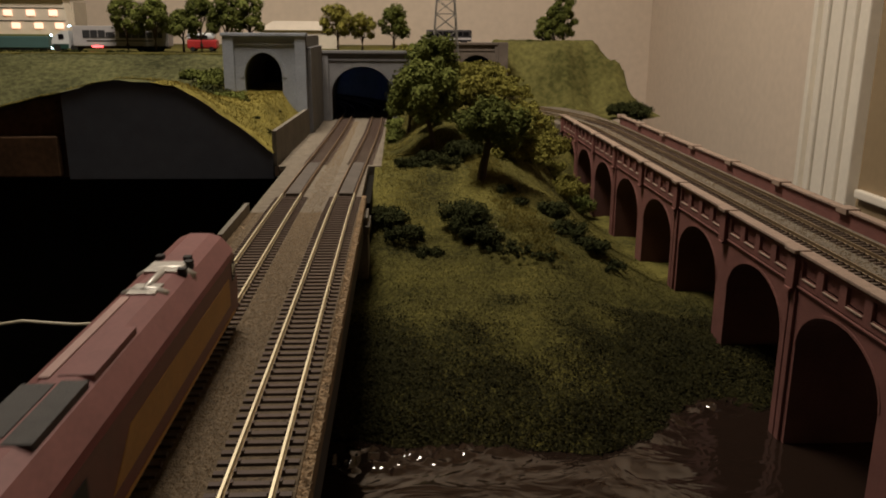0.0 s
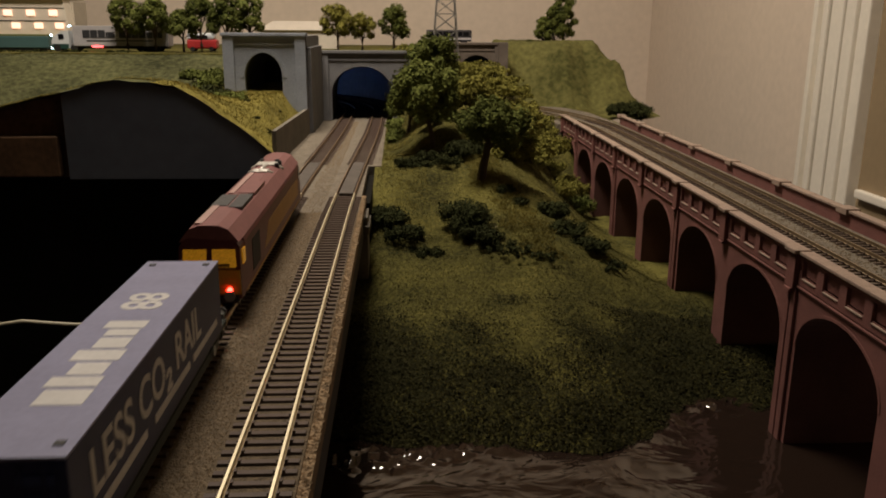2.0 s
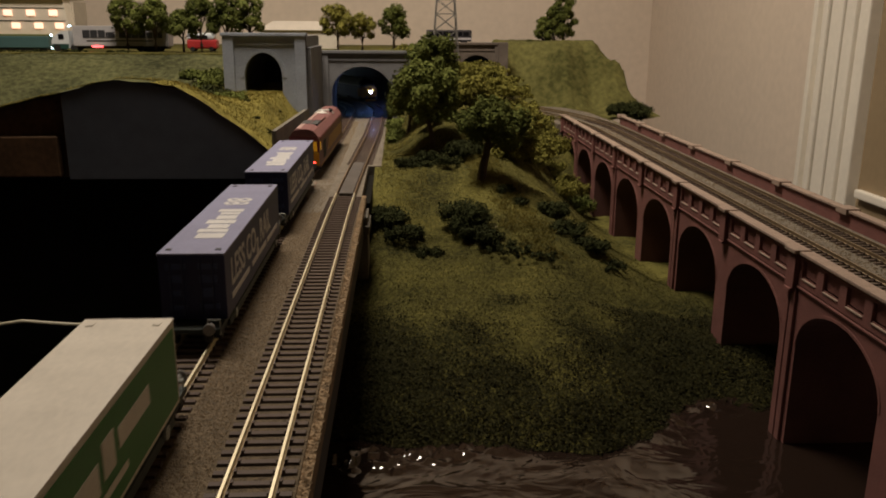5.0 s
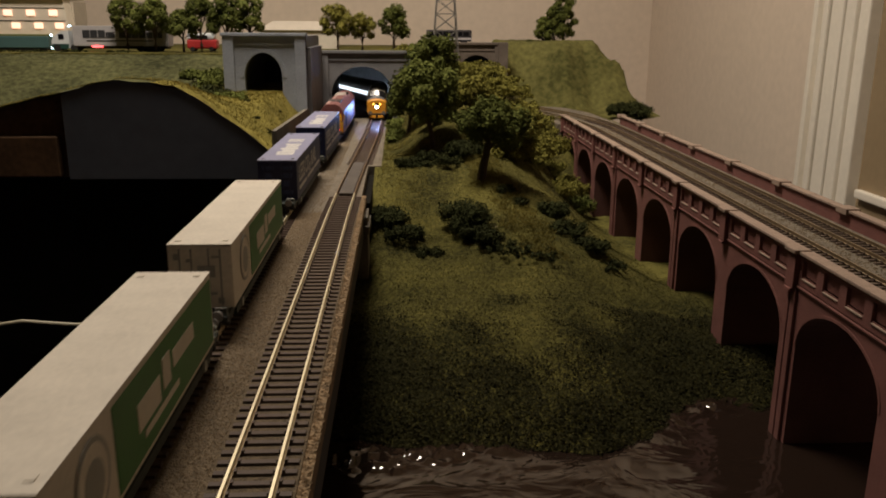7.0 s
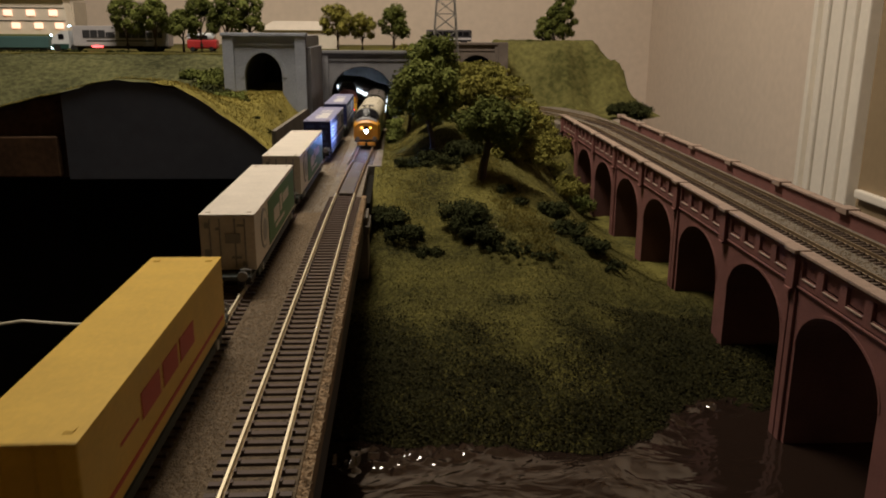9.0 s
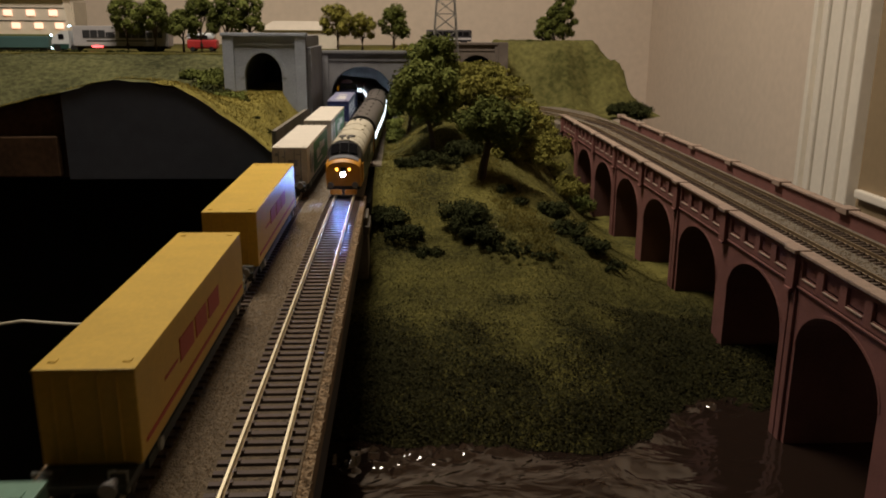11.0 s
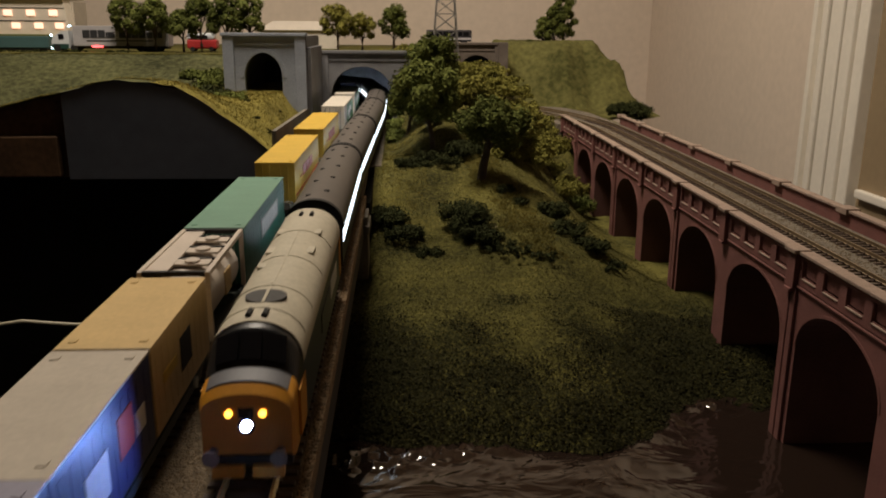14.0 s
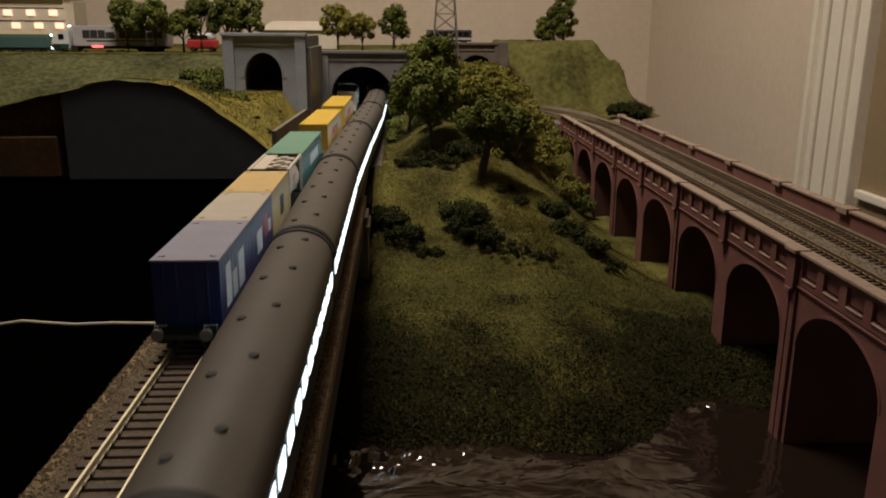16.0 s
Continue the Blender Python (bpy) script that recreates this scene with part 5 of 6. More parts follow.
def white_container():
    c = container(0.187, WHITEBOX, WHITEBOX, "white container with green printed sides and white doors", ribs=False, end=GREYMARK)
    h = 0.0935
    side_mark(c, -h + 0.052, h - 0.003, BOTTOM + 0.002, TOP - 0.003, GREENSIDE, "bright green side panel", "side_panel")
    for s in (1, -1):
        for k, (yy, zz, rr, mt) in enumerate(((-h + 0.033, 0.0285, 0.0130, GREYMARK), (-h + 0.033, 0.0285, 0.0112, WHITEBOX), (-h + 0.033, 0.0275, 0.0075, GREYMARK))):
            part("emblem", disc(s * (HW + 0.0002 + 0.00012 * k), yy, zz, rr, "x", 0.0006, 28), mt, c, "round grey printed emblem")
    for a, b, z0, z1 in ((-0.020, 0.006, 0.022, 0.032), (0.010, 0.020, 0.024, 0.036), (0.024, 0.056, 0.027, 0.034), (-0.014, 0.030, 0.0175, 0.0200)):
        s = 1
        mark(c, HW, HW + 0.0006, a, b, z0, z1, WHITEBOX, "mark", "pale printed shape")
        mark(c, -HW - 0.0006, -HW, a, b, z0, z1, WHITEBOX, "mark", "pale printed shape")
    for x, z, w, hh in ((-0.012, 0.038, 0.003, 0.003), (-0.006, 0.036, 0.002, 0.0015), (0.003, 0.030, 0.009, 0.006), (0.008, 0.038, 0.004, 0.001), (-0.012, 0.020, 0.004, 0.006), (0.005, 0.018, 0.006, 0.0012), (0.010, 0.014, 0.003, 0.003)):
        mark(c, x - w / 2, x + w / 2, -h - 0.0012, -h + 0.0002, z - hh / 2, z + hh / 2, GREYMARK, "door_mark", "small grey door print")
    return c


def yellow_container():
    c = container(0.187, YELLOWBOX, YELLOWBOX, "golden yellow container with red printed stripes", ribs=False)
    side_mark(c, -0.088, 0.088, 0.0150, 0.0166, REDMARK, "long red stripe", "stripe")
    for a, b in ((-0.040, -0.018), (-0.014, 0.006), (0.010, 0.032)):
        side_mark(c, a, b, 0.0245, 0.0340, REDMARK, "red printed block")
    side_mark(c, -0.062, -0.044, 0.0265, 0.0275, REDMARK, "red printed line")
    return c


def teal_container():
    c = container(0.163, TEALROOF, TEALSIDE, "sea-green corrugated container with a pale name block", end=TEALROOF)
    for k in range(9):
        side_mark(c, -0.022 + k * 0.0072, -0.022 + k * 0.0072 + 0.0052, 0.0255, 0.0345, PALE, "pale printed letter block", "letter_block")
    for s in (1, -1):
        a, b = sorted((s * (HW + 0.00005), s * (HW + 0.0003)))
        mark(c, a, b, -0.026, 0.046, 0.0240, 0.0360, GREYMARK, "name_board", "grey-green name panel")
    return c


def tank_container():
    c = base("tank_container", "off-white tank in an open container frame", "container", group="containers on the train")
    L = 0.084
    h = L / 2
    r = 0.0150
    ends = [(h - 0.004, 0.35), (h - 0.006, 0.75), (h - 0.010, 1.0)]
    secs = []
    for y, k in [(-y, k) for y, k in ends] + [(y, k) for y, k in reversed(ends)]:
        secs.append([(r * k * math.cos(a), y, 0.0268 + r * k * math.sin(a)) for a in (2 * math.pi * i / 28 for i in range(28))])
    bm = loft(secs)
    bmesh.ops.recalc_face_normals(bm, faces=bm.faces[:])
    part("tank", bm, TANKWHITE, c, "rounded off-white tank", smooth=True)
    t = 0.0011
    for x in (-HW + t, HW - t):
        for y in (-h + t, h - t):
            part("corner_post", box(x - t, x + t, y - t, y + t, BOTTOM, TOP - 0.0001), TANKWHITE, c)
        for z in (BOTTOM + t, TOP - t):
            part("side_rail", box(x - t, x + t, -h + 2 * t, h - 2 * t, z - t, z + t), TANKWHITE if z > 0.03 else BLACK, c)
    for y in (-h + t, h - t):
        for z in (BOTTOM + t, TOP - t):
            part("end_rail", box(-HW + 2 * t, HW - 2 * t, y - t, y + t, z - t, z + t), BLACK, c)
    part("walkway", box(-HW + 0.002, -0.0040, -h + 0.0025, h - 0.0025, TOP - 0.0018, TOP - 0.0008), TANKWHITE, c, "pale top walkway")
    for y in (-0.022, 0.0, 0.022):
        part("walkway", box(-0.0038, HW - 0.004, y - 0.0045, y + 0.0045, TOP - 0.0018, TOP - 0.0008), TANKWHITE, c, "pale cross walkway")
        part("cross_bar", box(-0.004, HW - 0.002, y + 0.0050, y + 0.0066, TOP - 0.0016, TOP - 0.0004), BLACK, c, "dark cross bar")
        part("hatch", disc(0.004, y, TOP - 0.0005, 0.0038, "z", 0.0016, 18), TANKWHITE, c, "round tank hatch")
    for s in (1, -1):
        a, b = sorted((s * 0.0145, s * 0.0153))
        part("emblem", box(a, b, -0.004, 0.010, 0.021, 0.033), TANBOX, c, "small tan sign plate")
    return c


def small_container(roof, side, label, marks):
    c = container(0.0845, roof, side, label)
    for a, b, z0, z1, mt in marks:
        side_mark(c, a, b, z0, z1, mt, "printed block")
    return c


def freight_loco():
    o = base("diesel_locomotive", "maroon and gold diesel locomotive with lit yellow cab windows", "locomotive")
    H = 0.138
    W = 0.0172

    def sec(y, w=W, top=0.0492, k=1.0):
        return [(-w, y, 0.0085), (w, y, 0.0085), (w, y, 0.0375 * k), (w * 0.955, y, 0.0400 * k), (w * 0.62, y, 0.0470 * k), (w * 0.30, y, top * k), (-w * 0.30, y, top * k), (-w * 0.62, y, 0.0470 * k), (-w * 0.955, y, 0.0400 * k), (-w, y, 0.0375 * k)]
    bm = loft([sec(-H + 0.012), sec(H - 0.012)])
    bmesh.ops.recalc_face_normals(bm, faces=bm.faces[:])
    part("body", bm, MAROON, o)
    # faded roof skin
    skin = [(W * 0.955, 0.0401), (W * 0.62, 0.0472), (W * 0.30, 0.0494), (-W * 0.30, 0.0494), (-W * 0.62, 0.0472), (-W * 0.955, 0.0401)]
    part("roof", prism(skin, "y", -H + 0.001, H - 0.001), ROOFMAROON, o, "faded maroon roof")
    for s in (-1, 1):
        y0 = s * (H - 0.012)
        # cab end leaning back towards the roof
        e = [(-W, 0.0085), (W, 0.0085), (W, 0.0240), (W * 0.97, 0.0375), (W * 0.60, 0.0462), (-W * 0.60, 0.0462), (-W * 0.97, 0.0375), (-W, 0.0240)]
        lean = lambda z: s * (H + 0.0015 - 0.0030 * smooth01((z - 0.022) / 0.024))
        bm = loft([[(x, y0 + s * 0.00005, z) for x, z in e], [(x * 0.985, lean(z), z) for x, z in e]])
        bmesh.ops.recalc_face_normals(bm, faces=bm.faces[:])
        cab = part("cab_end", bm, MAROON, o, "maroon cab end")
        part("front_panel", box(-W * 0.97, W * 0.97, min(s * (H + 0.0008), s * (H + 0.0022)), max(s * (H + 0.0008), s * (H + 0.0022)), 0.0105, 0.0248, 0.0006), CABYELLOW, cab, "yellow warning panel")
        for x0, x1 in ((-0.0145, -0.0016), (0.0016, 0.0145)):
            q = [(x0, 0.0262), (x1, 0.0262), (x1 * 0.97, 0.0362), (x0 * 0.97, 0.0362)]
            bm = loft([[(x, lean(z) - s * 0.0006, z) for x, z in q], [(x, lean(z) + s * 0.0005, z) for x, z in q]])
            bmesh.ops.recalc_face_normals(bm, faces=bm.faces[:])
            part("windscreen", bm, GLOW_CAB if s < 0 else DARKGLASS, cab, "lit yellow windscreen" if s < 0 else "dark windscreen")
            if s < 0:
                xm = (x0 + x1) / 2
                part("seat", box(xm - 0.0045, xm + 0.0030, -H - 0.0019, -H - 0.0009, 0.0263, 0.0284, 0.0006), INTERIOR, cab, "brown seat back seen in the lit cab")
        for sx in (-1, 1):
            a, b = sorted((sx * (W - 0.0006), sx * (W + 0.0003)))
            part("side_window", box(a, b, *sorted((s * (H - 0.0125), s * (H - 0.0040))), 0.0265, 0.0350), GLOW_CAB if s < 0 else DARKGLASS, cab, "lit side window" if s < 0 else "dark side window")
            part("lamp", disc(sx * 0.0105, s * (H + 0.0024), 0.0135, 0.0015, "y", 0.0010, 16), GLOW_RED if s < 0 else STEEL, cab, "glowing red tail lamp" if s < 0 else "unlit lamp")
        part("buffer_beam", box(-0.0150, 0.0150, *sorted((s * (H - 0.004), s * (H + 0.0025))), 0.0060, 0.0104, 0.0005), BLACK, o)
        buffers(o, s * (H + 0.0025), s)
        part("coupling_hose", tube([(0.004, s * (H + 0.0025), 0.009), (0.005, s * (H + 0.0055), 0.006), (0.007, s * (H + 0.006), 0.0035)], 0.0007, 6), CABYELLOW if s < 0 else BLACK, o, "orange coupling hose" if s < 0 else "black hose")
        bogie(o, s * 0.092, 0.021)
        wheelset_parts(o, s * 0.092)
    for sx in (-1, 1):
        a, b = sorted((sx * (W - 0.0003), sx * (W + 0.00025)))
        bm = prism([(-0.060, 0.0160), (0.118, 0.0160), (0.118, 0.0300), (-0.040, 0.0300), (-0.048, 0.0240)], "x", a, b)
        part("gold_band", bm, GOLD, o, "broad gold band")
        part("side_grille", box(a - 0.0001, b + 0.0001, -0.104, -0.078, 0.0140, 0.0330), BLACK, o, "dark side grille")
        part("sill", box(a, b + 0.0001, -0.128, 0.128, 0.0086, 0.0100), GOLD, o, "gold lower line")
    # roof fittings, from the rear cab forwards
    part("roof_strip", box(-0.0085, -0.0040, -0.132, -0.086, 0.0484, 0.0499, 0.0003), ROOFPALE, o, "pale roof strip")
    part("roof_grille", box(-0.0095, 0.0005, -0.086, -0.052, 0.0464, 0.0499, 0.0004), GRILLE, o, "dark radiator grille")
    part("roof_grille", box(0.0015, 0.0098, -0.090, -0.050, 0.0464, 0.0499, 0.0004), GRILLE, o, "dark radiator grille")
    part("roof_strip", box(-0.0065, -0.0030, -0.048, 0.030, 0.0484, 0.0501, 0.0003), ROOFPALE, o, "pale roof strip")
    part("roof_panel", box(-0.0012, 0.0100, -0.046, -0.004, 0.0462, 0.0499, 0.0003), ROOFMAROON, o)
    bm = tube([(-0.0085, 0.040, 0.0466), (-0.004, 0.040, 0.0486), (0.004, 0.040, 0.0486), (0.0085, 0.040, 0.0466)], 0.0026, 12)
    part("silencer", bm, SILVER, o, "silver exhaust silencer", smooth=True)
    part("exhaust_pipe", tube([(0, 0.038, 0.0494), (0, 0.058, 0.0497), (0, 0.070, 0.0492)], 0.0017, 10), SILVER, o, "silver exhaust pipe", smooth=True)
    bm = tube([(-0.0112, 0.072, 0.0440), (-0.006, 0.072, 0.0476), (0.006, 0.072, 0.0476), (0.0112, 0.072, 0.0440)], 0.0034, 12)
    part("silencer", bm, SILVER, o, "broad silver exhaust cover", smooth=True)
    part("exhaust_cover", box(-0.0078, 0.0078, 0.064, 0.080, 0.0484, 0.0505, 0.0005), SILVER, o, "broad pale exhaust cover plate")
    part("exhaust_cover", box(-0.0058, 0.0058, 0.033, 0.047, 0.0484, 0.0503, 0.0005), SILVER, o, "pale exhaust cover plate")
    for x, y in ((0.006, 0.086), (0.0085, 0.066), (-0.007, 0.088), (0.0085, 0.078)):
        part("roof_vent", box(x - 0.0018, x + 0.0018, y - 0.002, y + 0.002, 0.0465, 0.0512, 0.0003), BLACK, o, "small dark vent")
    part("fuel_tank", box(-0.0150, 0.0150, -0.045, 0.045, 0.0035, 0.0084, 0.0010), BLACK, o)
    return o




def arch_section(y, w, zside, ztop, zbot, n=36):
    return [(-w, y, zbot), (w, y, zbot)] + [(w * math.cos(math.pi * i / n), y, zside + (ztop - zside) * math.sin(math.pi * i / n) ** 0.85) for i in range(n + 1)]


def passenger_loco():
    o = base("diesel_locomotive", "orange-nosed diesel locomotive with cream roof and dark sides", "locomotive")
    F, B, W = 0.125, -0.093, 0.0172
    bm = loft([arch_section(B, W, 0.0340, 0.0500, 0.0085), arch_section(F - 0.0255, W, 0.0340, 0.0500, 0.0085)])
    bmesh.ops.recalc_face_normals(bm, faces=bm.faces[:])
    part("body", bm, NAVY, o, "dark navy body side")
    n = 36
    skin = [((W + 0.0003) * math.cos(math.pi * i / n), 0.0341 + 0.0163 * math.sin(math.pi * i / n) ** 0.85) for i in range(n + 1)]
    inner = [(x * 0.9, z - 0.003) for x, z in reversed(skin)]
    part("roof", prism(skin + inner, "y", B - 0.0003, F - 0.0245), CREAMROOF, o, "cream white roof")
    # cab with sloping windscreen, then the nose
    a = arch_section(F - 0.0255, W, 0.0340, 0.0500, 0.0085)
    b = arch_section(F - 0.0215, W * 0.99, 0.0325, 0.0488, 0.0085)
    c = arch_section(F - 0.0120, W * 0.97, 0.0300, 0.0375, 0.0085)
    d = arch_section(F - 0.003, W * 0.95, 0.0270, 0.0352, 0.0085)
    e = arch_section(F, W * 0.90, 0.0250, 0.0325, 0.0090)
    bm = loft([a, b, c])
    bmesh.ops.recalc_face_normals(bm, faces=bm.faces[:])
    cab = part("cab", bm, CABBLACK, o, "black cab with dark windscreen", smooth=False)
    for x0, x1 in ((-0.0125, -0.0045), (-0.0038, 0.0038), (0.0045, 0.0125)):
        m = lambda u, k: F - 0.0212 + 0.0092 * u + k
        zz = lambda u, x: (0.0488 - 0.0113 * u) - 0.0045 * (x / W) ** 2
        q = [(x0, 0.12), (x1, 0.12), (x1, 0.82), (x0, 0.82)]
        bm = loft([[(x, m(u, -0.001), zz(u, x)) for x, u in q], [(x, m(u, 0.0010), zz(u, x) + 0.0010) for x, u in q]])
        bmesh.ops.recalc_face_normals(bm, faces=bm.faces[:])
        part("windscreen", bm, DARKGLASS, cab, "dark windscreen pane")
    bm = loft([arch_section(F - 0.0119, W * 0.968, 0.0298, 0.0373, 0.0085), d, e])
    bmesh.ops.recalc_face_normals(bm, faces=bm.faces[:])
    nose = part("nose", bm, NOSE, o, "rounded orange-yellow nose", smooth=False)
    top = [((W * 0.93) * math.cos(math.pi * i / n), 0.0302 + 0.0076 * math.sin(math.pi * i / n) ** 0.85) for i in range(5, n - 4)]
    low = [(x, z - 0.0035) for x, z in reversed(top)]
    bm = loft([[(x, F - 0.0118, z) for x, z in top + low], [(x * 0.97, F - 0.0036, z - 0.0016) for x, z in top + low]])
    bmesh.ops.recalc_face_normals(bm, faces=bm.faces[:])
    part("nose_top", bm, NOSEGREY, nose, "grey nose top")
    for sx in (-1, 1):
        part("marker_lamp", disc(sx * 0.0058, F + 0.0005, 0.0255, 0.0013, "y", 0.0004, 18), GLOW_WARM, nose, "glowing amber marker lamp")
        part("lamp_bezel", disc(sx * 0.0058, F - 0.0002, 0.0255, 0.0024, "y", 0.0010, 18), NOSE, nose)
    part("head_lamp", disc(0, F + 0.0001, 0.0208, 0.0018, "y", 0.0006, 20), GLOW_WHITE, nose, "glowing white head lamp")
    rim = [(0.0031 * math.cos(2 * math.pi * i / 20), 0.0208 + 0.0031 * math.sin(2 * math.pi * i / 20)) for i in range(20)]
    hole = [(x * 0.66, 0.0208 + (z - 0.0208) * 0.66) for x, z in rim]
    bm = loft([[(x, y, z) for x, z in o] for y, o in ((F - 0.0004, rim), (F + 0.0009, rim), (F + 0.0009, hole), (F - 0.0004, hole))], caps=False)
    bmesh.ops.recalc_face_normals(bm, faces=bm.faces[:])
    part("lamp_rim", bm, BLACK, nose, "black lamp rim")
    part("code_panel", box(-0.0026, 0.0026, F - 0.0002, F + 0.0006, 0.0238, 0.0275), DARKGLASS, nose, "small dark panel")
    part("buffer_beam", box(-0.0155, 0.0155, F - 0.010, F + 0.0008, 0.0062, 0.0098, 0.0006), BLACK, o, "dark buffer beam")
    part("buffer_beam", box(-0.0155, 0.0155, B - 0.0008, B + 0.010, 0.0062, 0.0098, 0.0006), BLACK, o, "dark buffer beam")
    buffers(o, F + 0.0008, 1)
    buffers(o, B - 0.0008, -1)
    for x in (-0.007, 0.007):
        part("plough_blade", box(x - 0.0055, x + 0.0055, F - 0.002, F + 0.0025, 0.0018, 0.0064, 0.0005), NOSE, o, "orange snow plough blade")
    for s in (-1, 1):
        bogie(o, 0.016 + s * 0.062, 0.020)
        wheelset_parts(o, 0.016 + s * 0.062)
    part("fuel_tank", box(-0.0145, 0.0145, -0.03, 0.03, 0.0035, 0.0084, 0.0010), BLACK, o)
    # roof: fan, horns, panel joints, vents
    part("fan_grille", disc(0, 0.072, 0.0500, 0.0082, "z", 0.0012, 28), GRILLE, o, "round dark fan grille")
    part("fan_bar", box(-0.0006, 0.0006, 0.0635, 0.0805, 0.0504, 0.0510), CREAMROOF, o)
    for x in (-0.0030, 0.0030):
        part("horn", tube([(x, 0.0895, 0.0506), (x, 0.0965, 0.0508)], 0.0011, 8), BLACK, o, "small dark roof horn")
        part("horn", tube([(x, -0.0795, 0.0506), (x, -0.0725, 0.0508)], 0.0011, 8), BLACK, o, "small dark roof horn")
    for y in (0.058, 0.086, 0.012, -0.038):
        k = [((W + 0.0006) * math.cos(math.pi * i / n), 0.0342 + 0.0165 * math.sin(math.pi * i / n) ** 0.85) for i in range(4, n - 3)]
        part("roof_rib", prism(k + [(x * 0.95, z - 0.002) for x, z in reversed(k)], "y", y - 0.0006, y + 0.0006), CREAMROOF, o)
    part("roof_ridge", box(-0.0007, 0.0007, -0.036, 0.056, 0.0496, 0.0506), CREAMROOF, o)
    for x, y, l in ((0.0085, -0.005, 0.012), (-0.0085, -0.005, 0.012), (0.0085, -0.042, 0.010), (-0.0085, -0.042, 0.010), (0.0085, 0.022, 0.008)):
        part("roof_hatch", box(x - 0.003, x + 0.003, y - l / 2, y + l / 2, 0.0455, 0.0489, 0.0003), CREAMROOF, o, "raised roof hatch")
    for sx in (-1, 1):
        a, b = sorted((sx * (W - 0.0004), sx * (W + 0.0004)))
        part("cab_side", box(a, b, F - 0.028, F - 0.011, 0.0110, 0.0290), NOSE, o, "orange-yellow cab side")
        part("cab_side", box(a, b, B + 0.001, B + 0.010, 0.0110, 0.0330), NOSE, o, "orange-yellow cab side")
        for y0, y1 in ((-0.060, -0.020), (-0.012, 0.030)):
            part("side_mark", box(a, b, y0, y1, 0.0180, 0.0270), PALE if y0 < -0.05 else NAVY, o, "pale side lettering block" if y0 < -0.05 else "")
    return o




def coach():
    o = base("passenger_coach", "dark coach with grey vented roof and bright lit windows", "coach", group="passenger coaches")
    H, W = 0.128, 0.0176
    bm = loft([arch_section(-H, W - 0.0004, 0.0325, 0.0490, 0.0085), arch_section(H, W - 0.0004, 0.0325, 0.0490, 0.0085)])
    bmesh.ops.recalc_face_normals(bm, faces=bm.faces[:])
    part("body", bm, COACHSIDE, o)
    n = 40
    skin = [((W + 0.0002) * math.cos(math.pi * i / n), 0.0335 + 0.0168 * math.sin(math.pi * i / n) ** 0.85) for i in range(n + 1)]
    part("roof", prism(skin + [(x * 0.92, z - 0.002) for x, z in reversed(skin)], "y", -H - 0.0005, H + 0.0005), COACHROOF, o, "smooth grey roof", smooth=False)
    for s in (-1, 1):
        k = [((W + 0.0008) * math.cos(math.pi * i / n), 0.0330 + 0.0180 * math.sin(math.pi * i / n) ** 0.85) for i in range(n + 1)]
        part("roof_end", prism(k + [(x * 0.92, z - 0.003) for x, z in reversed(k)], "y", *sorted((s * (H - 0.0030), s * (H + 0.0020)))), BLACK, o, "black roof end band")
    for i in range(5):
        y = -H + 0.026 + i * (2 * H - 0.052) / 4
        for sx in ((-1, 1)):
            yy = y + sx * 0.0075
            bm = disc(sx * 0.0052, yy, 0.0490, 0.0018, "z", 0.0026, 12)
            part("roof_vent", bm, BLACK, o, "small dark roof vent")
    for sx in (-1, 1):
        a, b = sorted((sx * (W - 0.0010), sx * (W + 0.0001)))
        for i in range(12):
            y = -H + 0.014 + i * (2 * H - 0.028) / 11
            part("window", box(a, b, y - 0.0066, y + 0.0066, 0.0215, 0.0292, 0.0003), GLOW_COACH, o, "bright lit window")
    for s in (-1, 1):
        part("gangway", box(-0.008, 0.008, *sorted((s * H, s * (H + 0.0045))), 0.010, 0.040, 0.0008), BLACK, o, "black gangway bellows")
        bogie(o, s * 0.092, 0.016)
        buffers(o, s * (H - 0.001), s)
    return o


# each vehicle: object, place in its train, half wheelbase
FREIGHT, PASSENGER = [], []


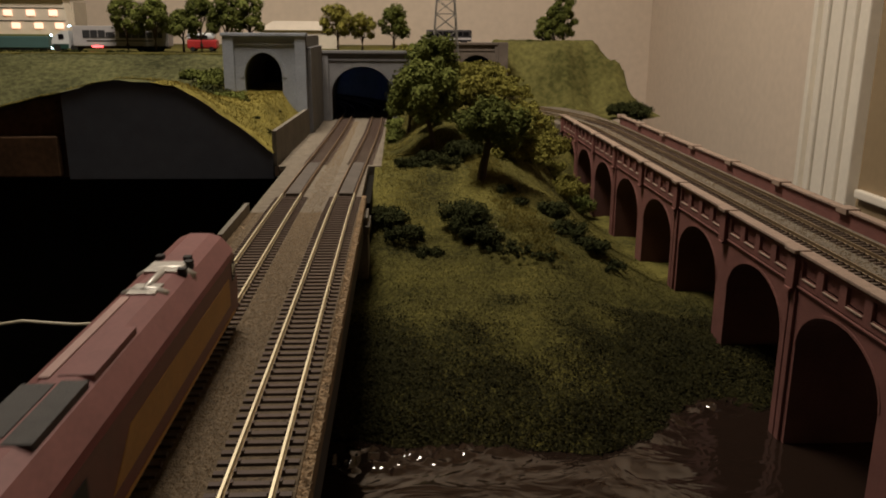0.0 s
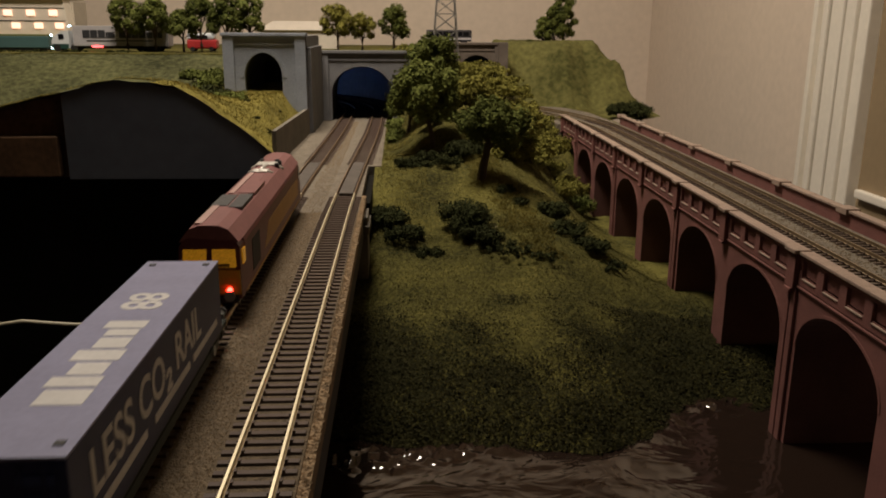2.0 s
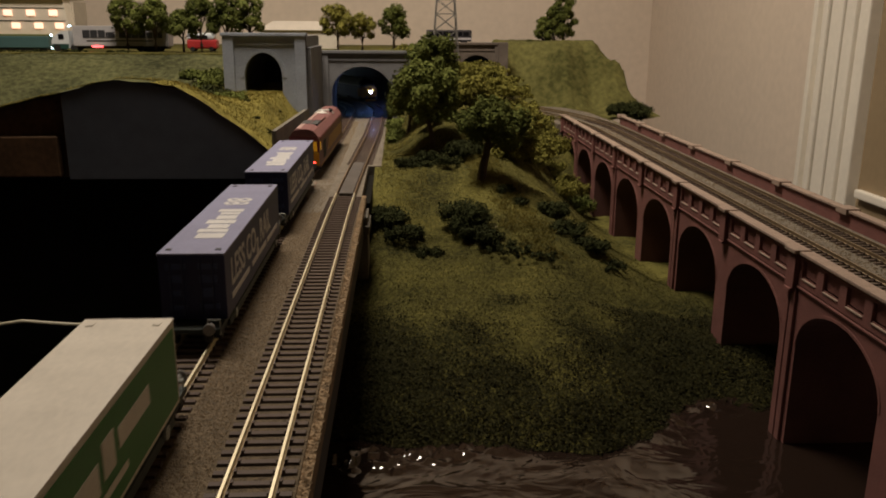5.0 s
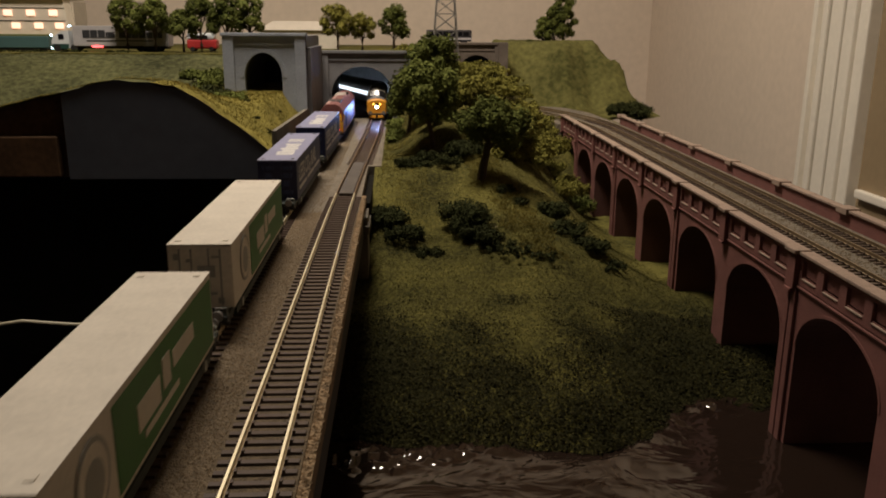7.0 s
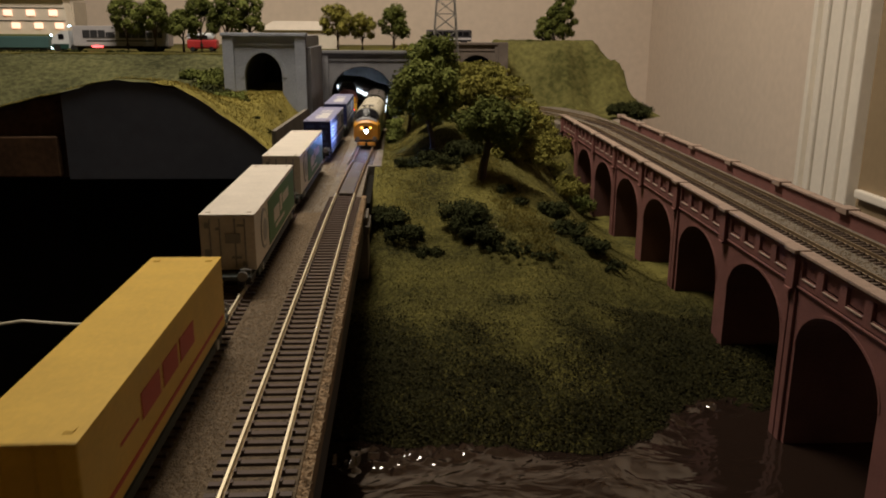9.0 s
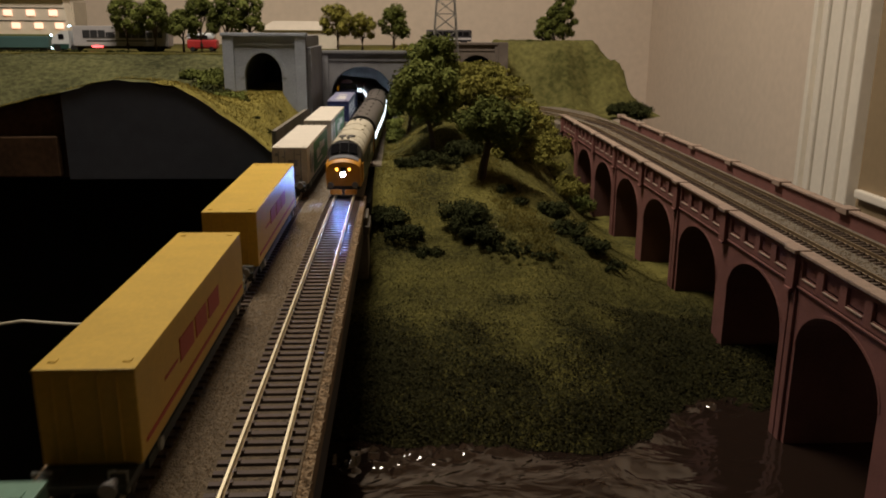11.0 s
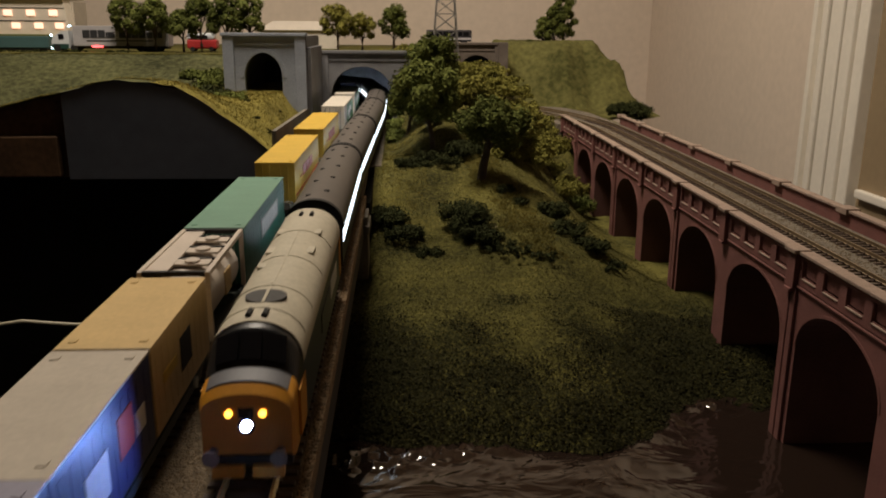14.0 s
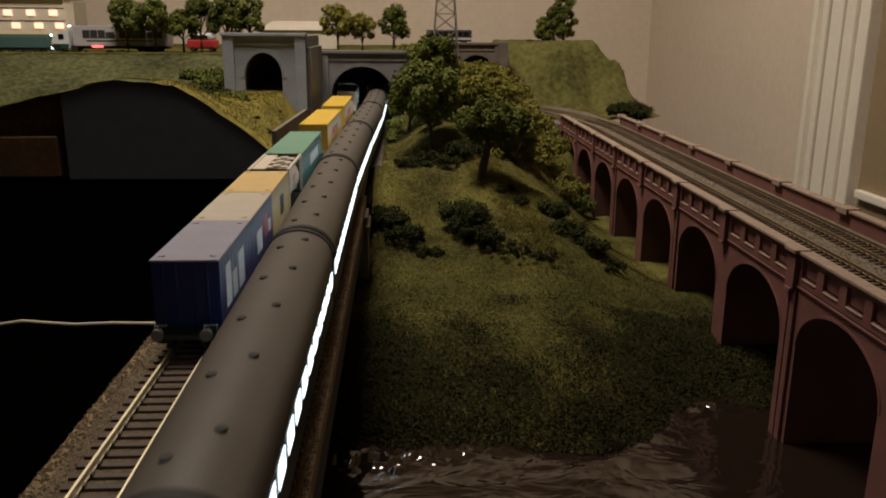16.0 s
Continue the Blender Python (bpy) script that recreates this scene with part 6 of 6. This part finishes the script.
def build_trains():
    # the reference is the rear of the first container; the train runs towards the tunnel
    FREIGHT.append((freight_loco(), 0.378, 0.088))
    blue = blue_container()
    white = white_container()
    yellow = yellow_container()
    plan = [(blue, -0.0000, 0.187), (None, -0.242, 0.187), (white, -0.524, 0.187), (None, -0.761, 0.187),
            (yellow, -1.043, 0.187), (None, -1.282, 0.187)]
    wagon = flat_wagon(0.216)
    first = True
    last = None
    for ob, rear, L in plan:
        c = rear + L / 2
        if ob is None:
            ob = copy_thing(last, Matrix())
        last = ob
        FREIGHT.append((ob, c, 0.075))
        w = wagon if first else copy_thing(wagon, Matrix())
        first = False
        FREIGHT.append((w, c, 0.075))
    teal, tank = teal_container(), tank_container()
    FREIGHT.append((teal, -1.433, 0.07))
    FREIGHT.append((tank, -1.5595, 0.03))
    FREIGHT.append((flat_wagon(0.262), -1.477, 0.09))
    tan = small_container(TANBOX, TANBOX, "tan yellow ribbed container with a dark emblem", [(-0.006, 0.010, 0.020, 0.034, BLACK), (-0.030, -0.012, 0.026, 0.030, YELLOWBOX)])
    grey = small_container(GREYROOF, BLUESIDE, "navy container with grey-tan roof and pale print", [(-0.022, -0.004, 0.018, 0.032, PALE), (0.006, 0.020, 0.022, 0.036, REDMARK), (0.022, 0.032, 0.022, 0.030, PALE)])
    royal = small_container(LILACROOF, ROYAL, "royal blue container with lilac roof and white print", [(-0.030, -0.018, 0.016, 0.038, PALE), (-0.014, -0.002, 0.016, 0.030, PALE), (0.002, 0.018, 0.016, 0.036, PALE)])
    FREIGHT.append((tan, -1.6525, 0.03))
    FREIGHT.append((grey, -1.7390, 0.03))
    FREIGHT.append((royal, -1.8240, 0.03))
    FREIGHT.append((flat_wagon(0.272), -1.7400, 0.09))
    PASSENGER.append((passenger_loco(), 0.125, 0.062))
    k = coach()
    for i in range(6):
        PASSENGER.append((k if i == 0 else copy_thing(k, Matrix()), 0.370 + 0.2625 * i, 0.09))


build_trains()

FREIGHT_RUN = ((0.0, -0.094), (1.5, 0.123), (4.0, 0.4917), (6.3, 0.832), (9.0, 1.247), (12.5, 1.753), (16.0, 2.252))
PASSENGER_RUN = ((0.0, 2.670), (7.0, 1.455), (9.0, 1.101), (12.5, 0.512), (14.0, 0.259), (16.0, -0.075))


def along(run, t):
    for (a, p), (b, q) in zip(run, run[1:]):
        if t <= b:
            return p + (q - p) * (t - a) / (b - a)
    return run[-1][1]


def motions():
    times = [i * 0.5 for i in range(33)]
    for ob, place, half in FREIGHT:
        walk(ob, [(t, rail_pose(along(FREIGHT_RUN, t) + place, half, True)) for t in times])
    for ob, place, half in PASSENGER:
        walk(ob, [(t, rail_pose(along(PASSENGER_RUN, t) + place, half, False, True)) for t in times])

motions()
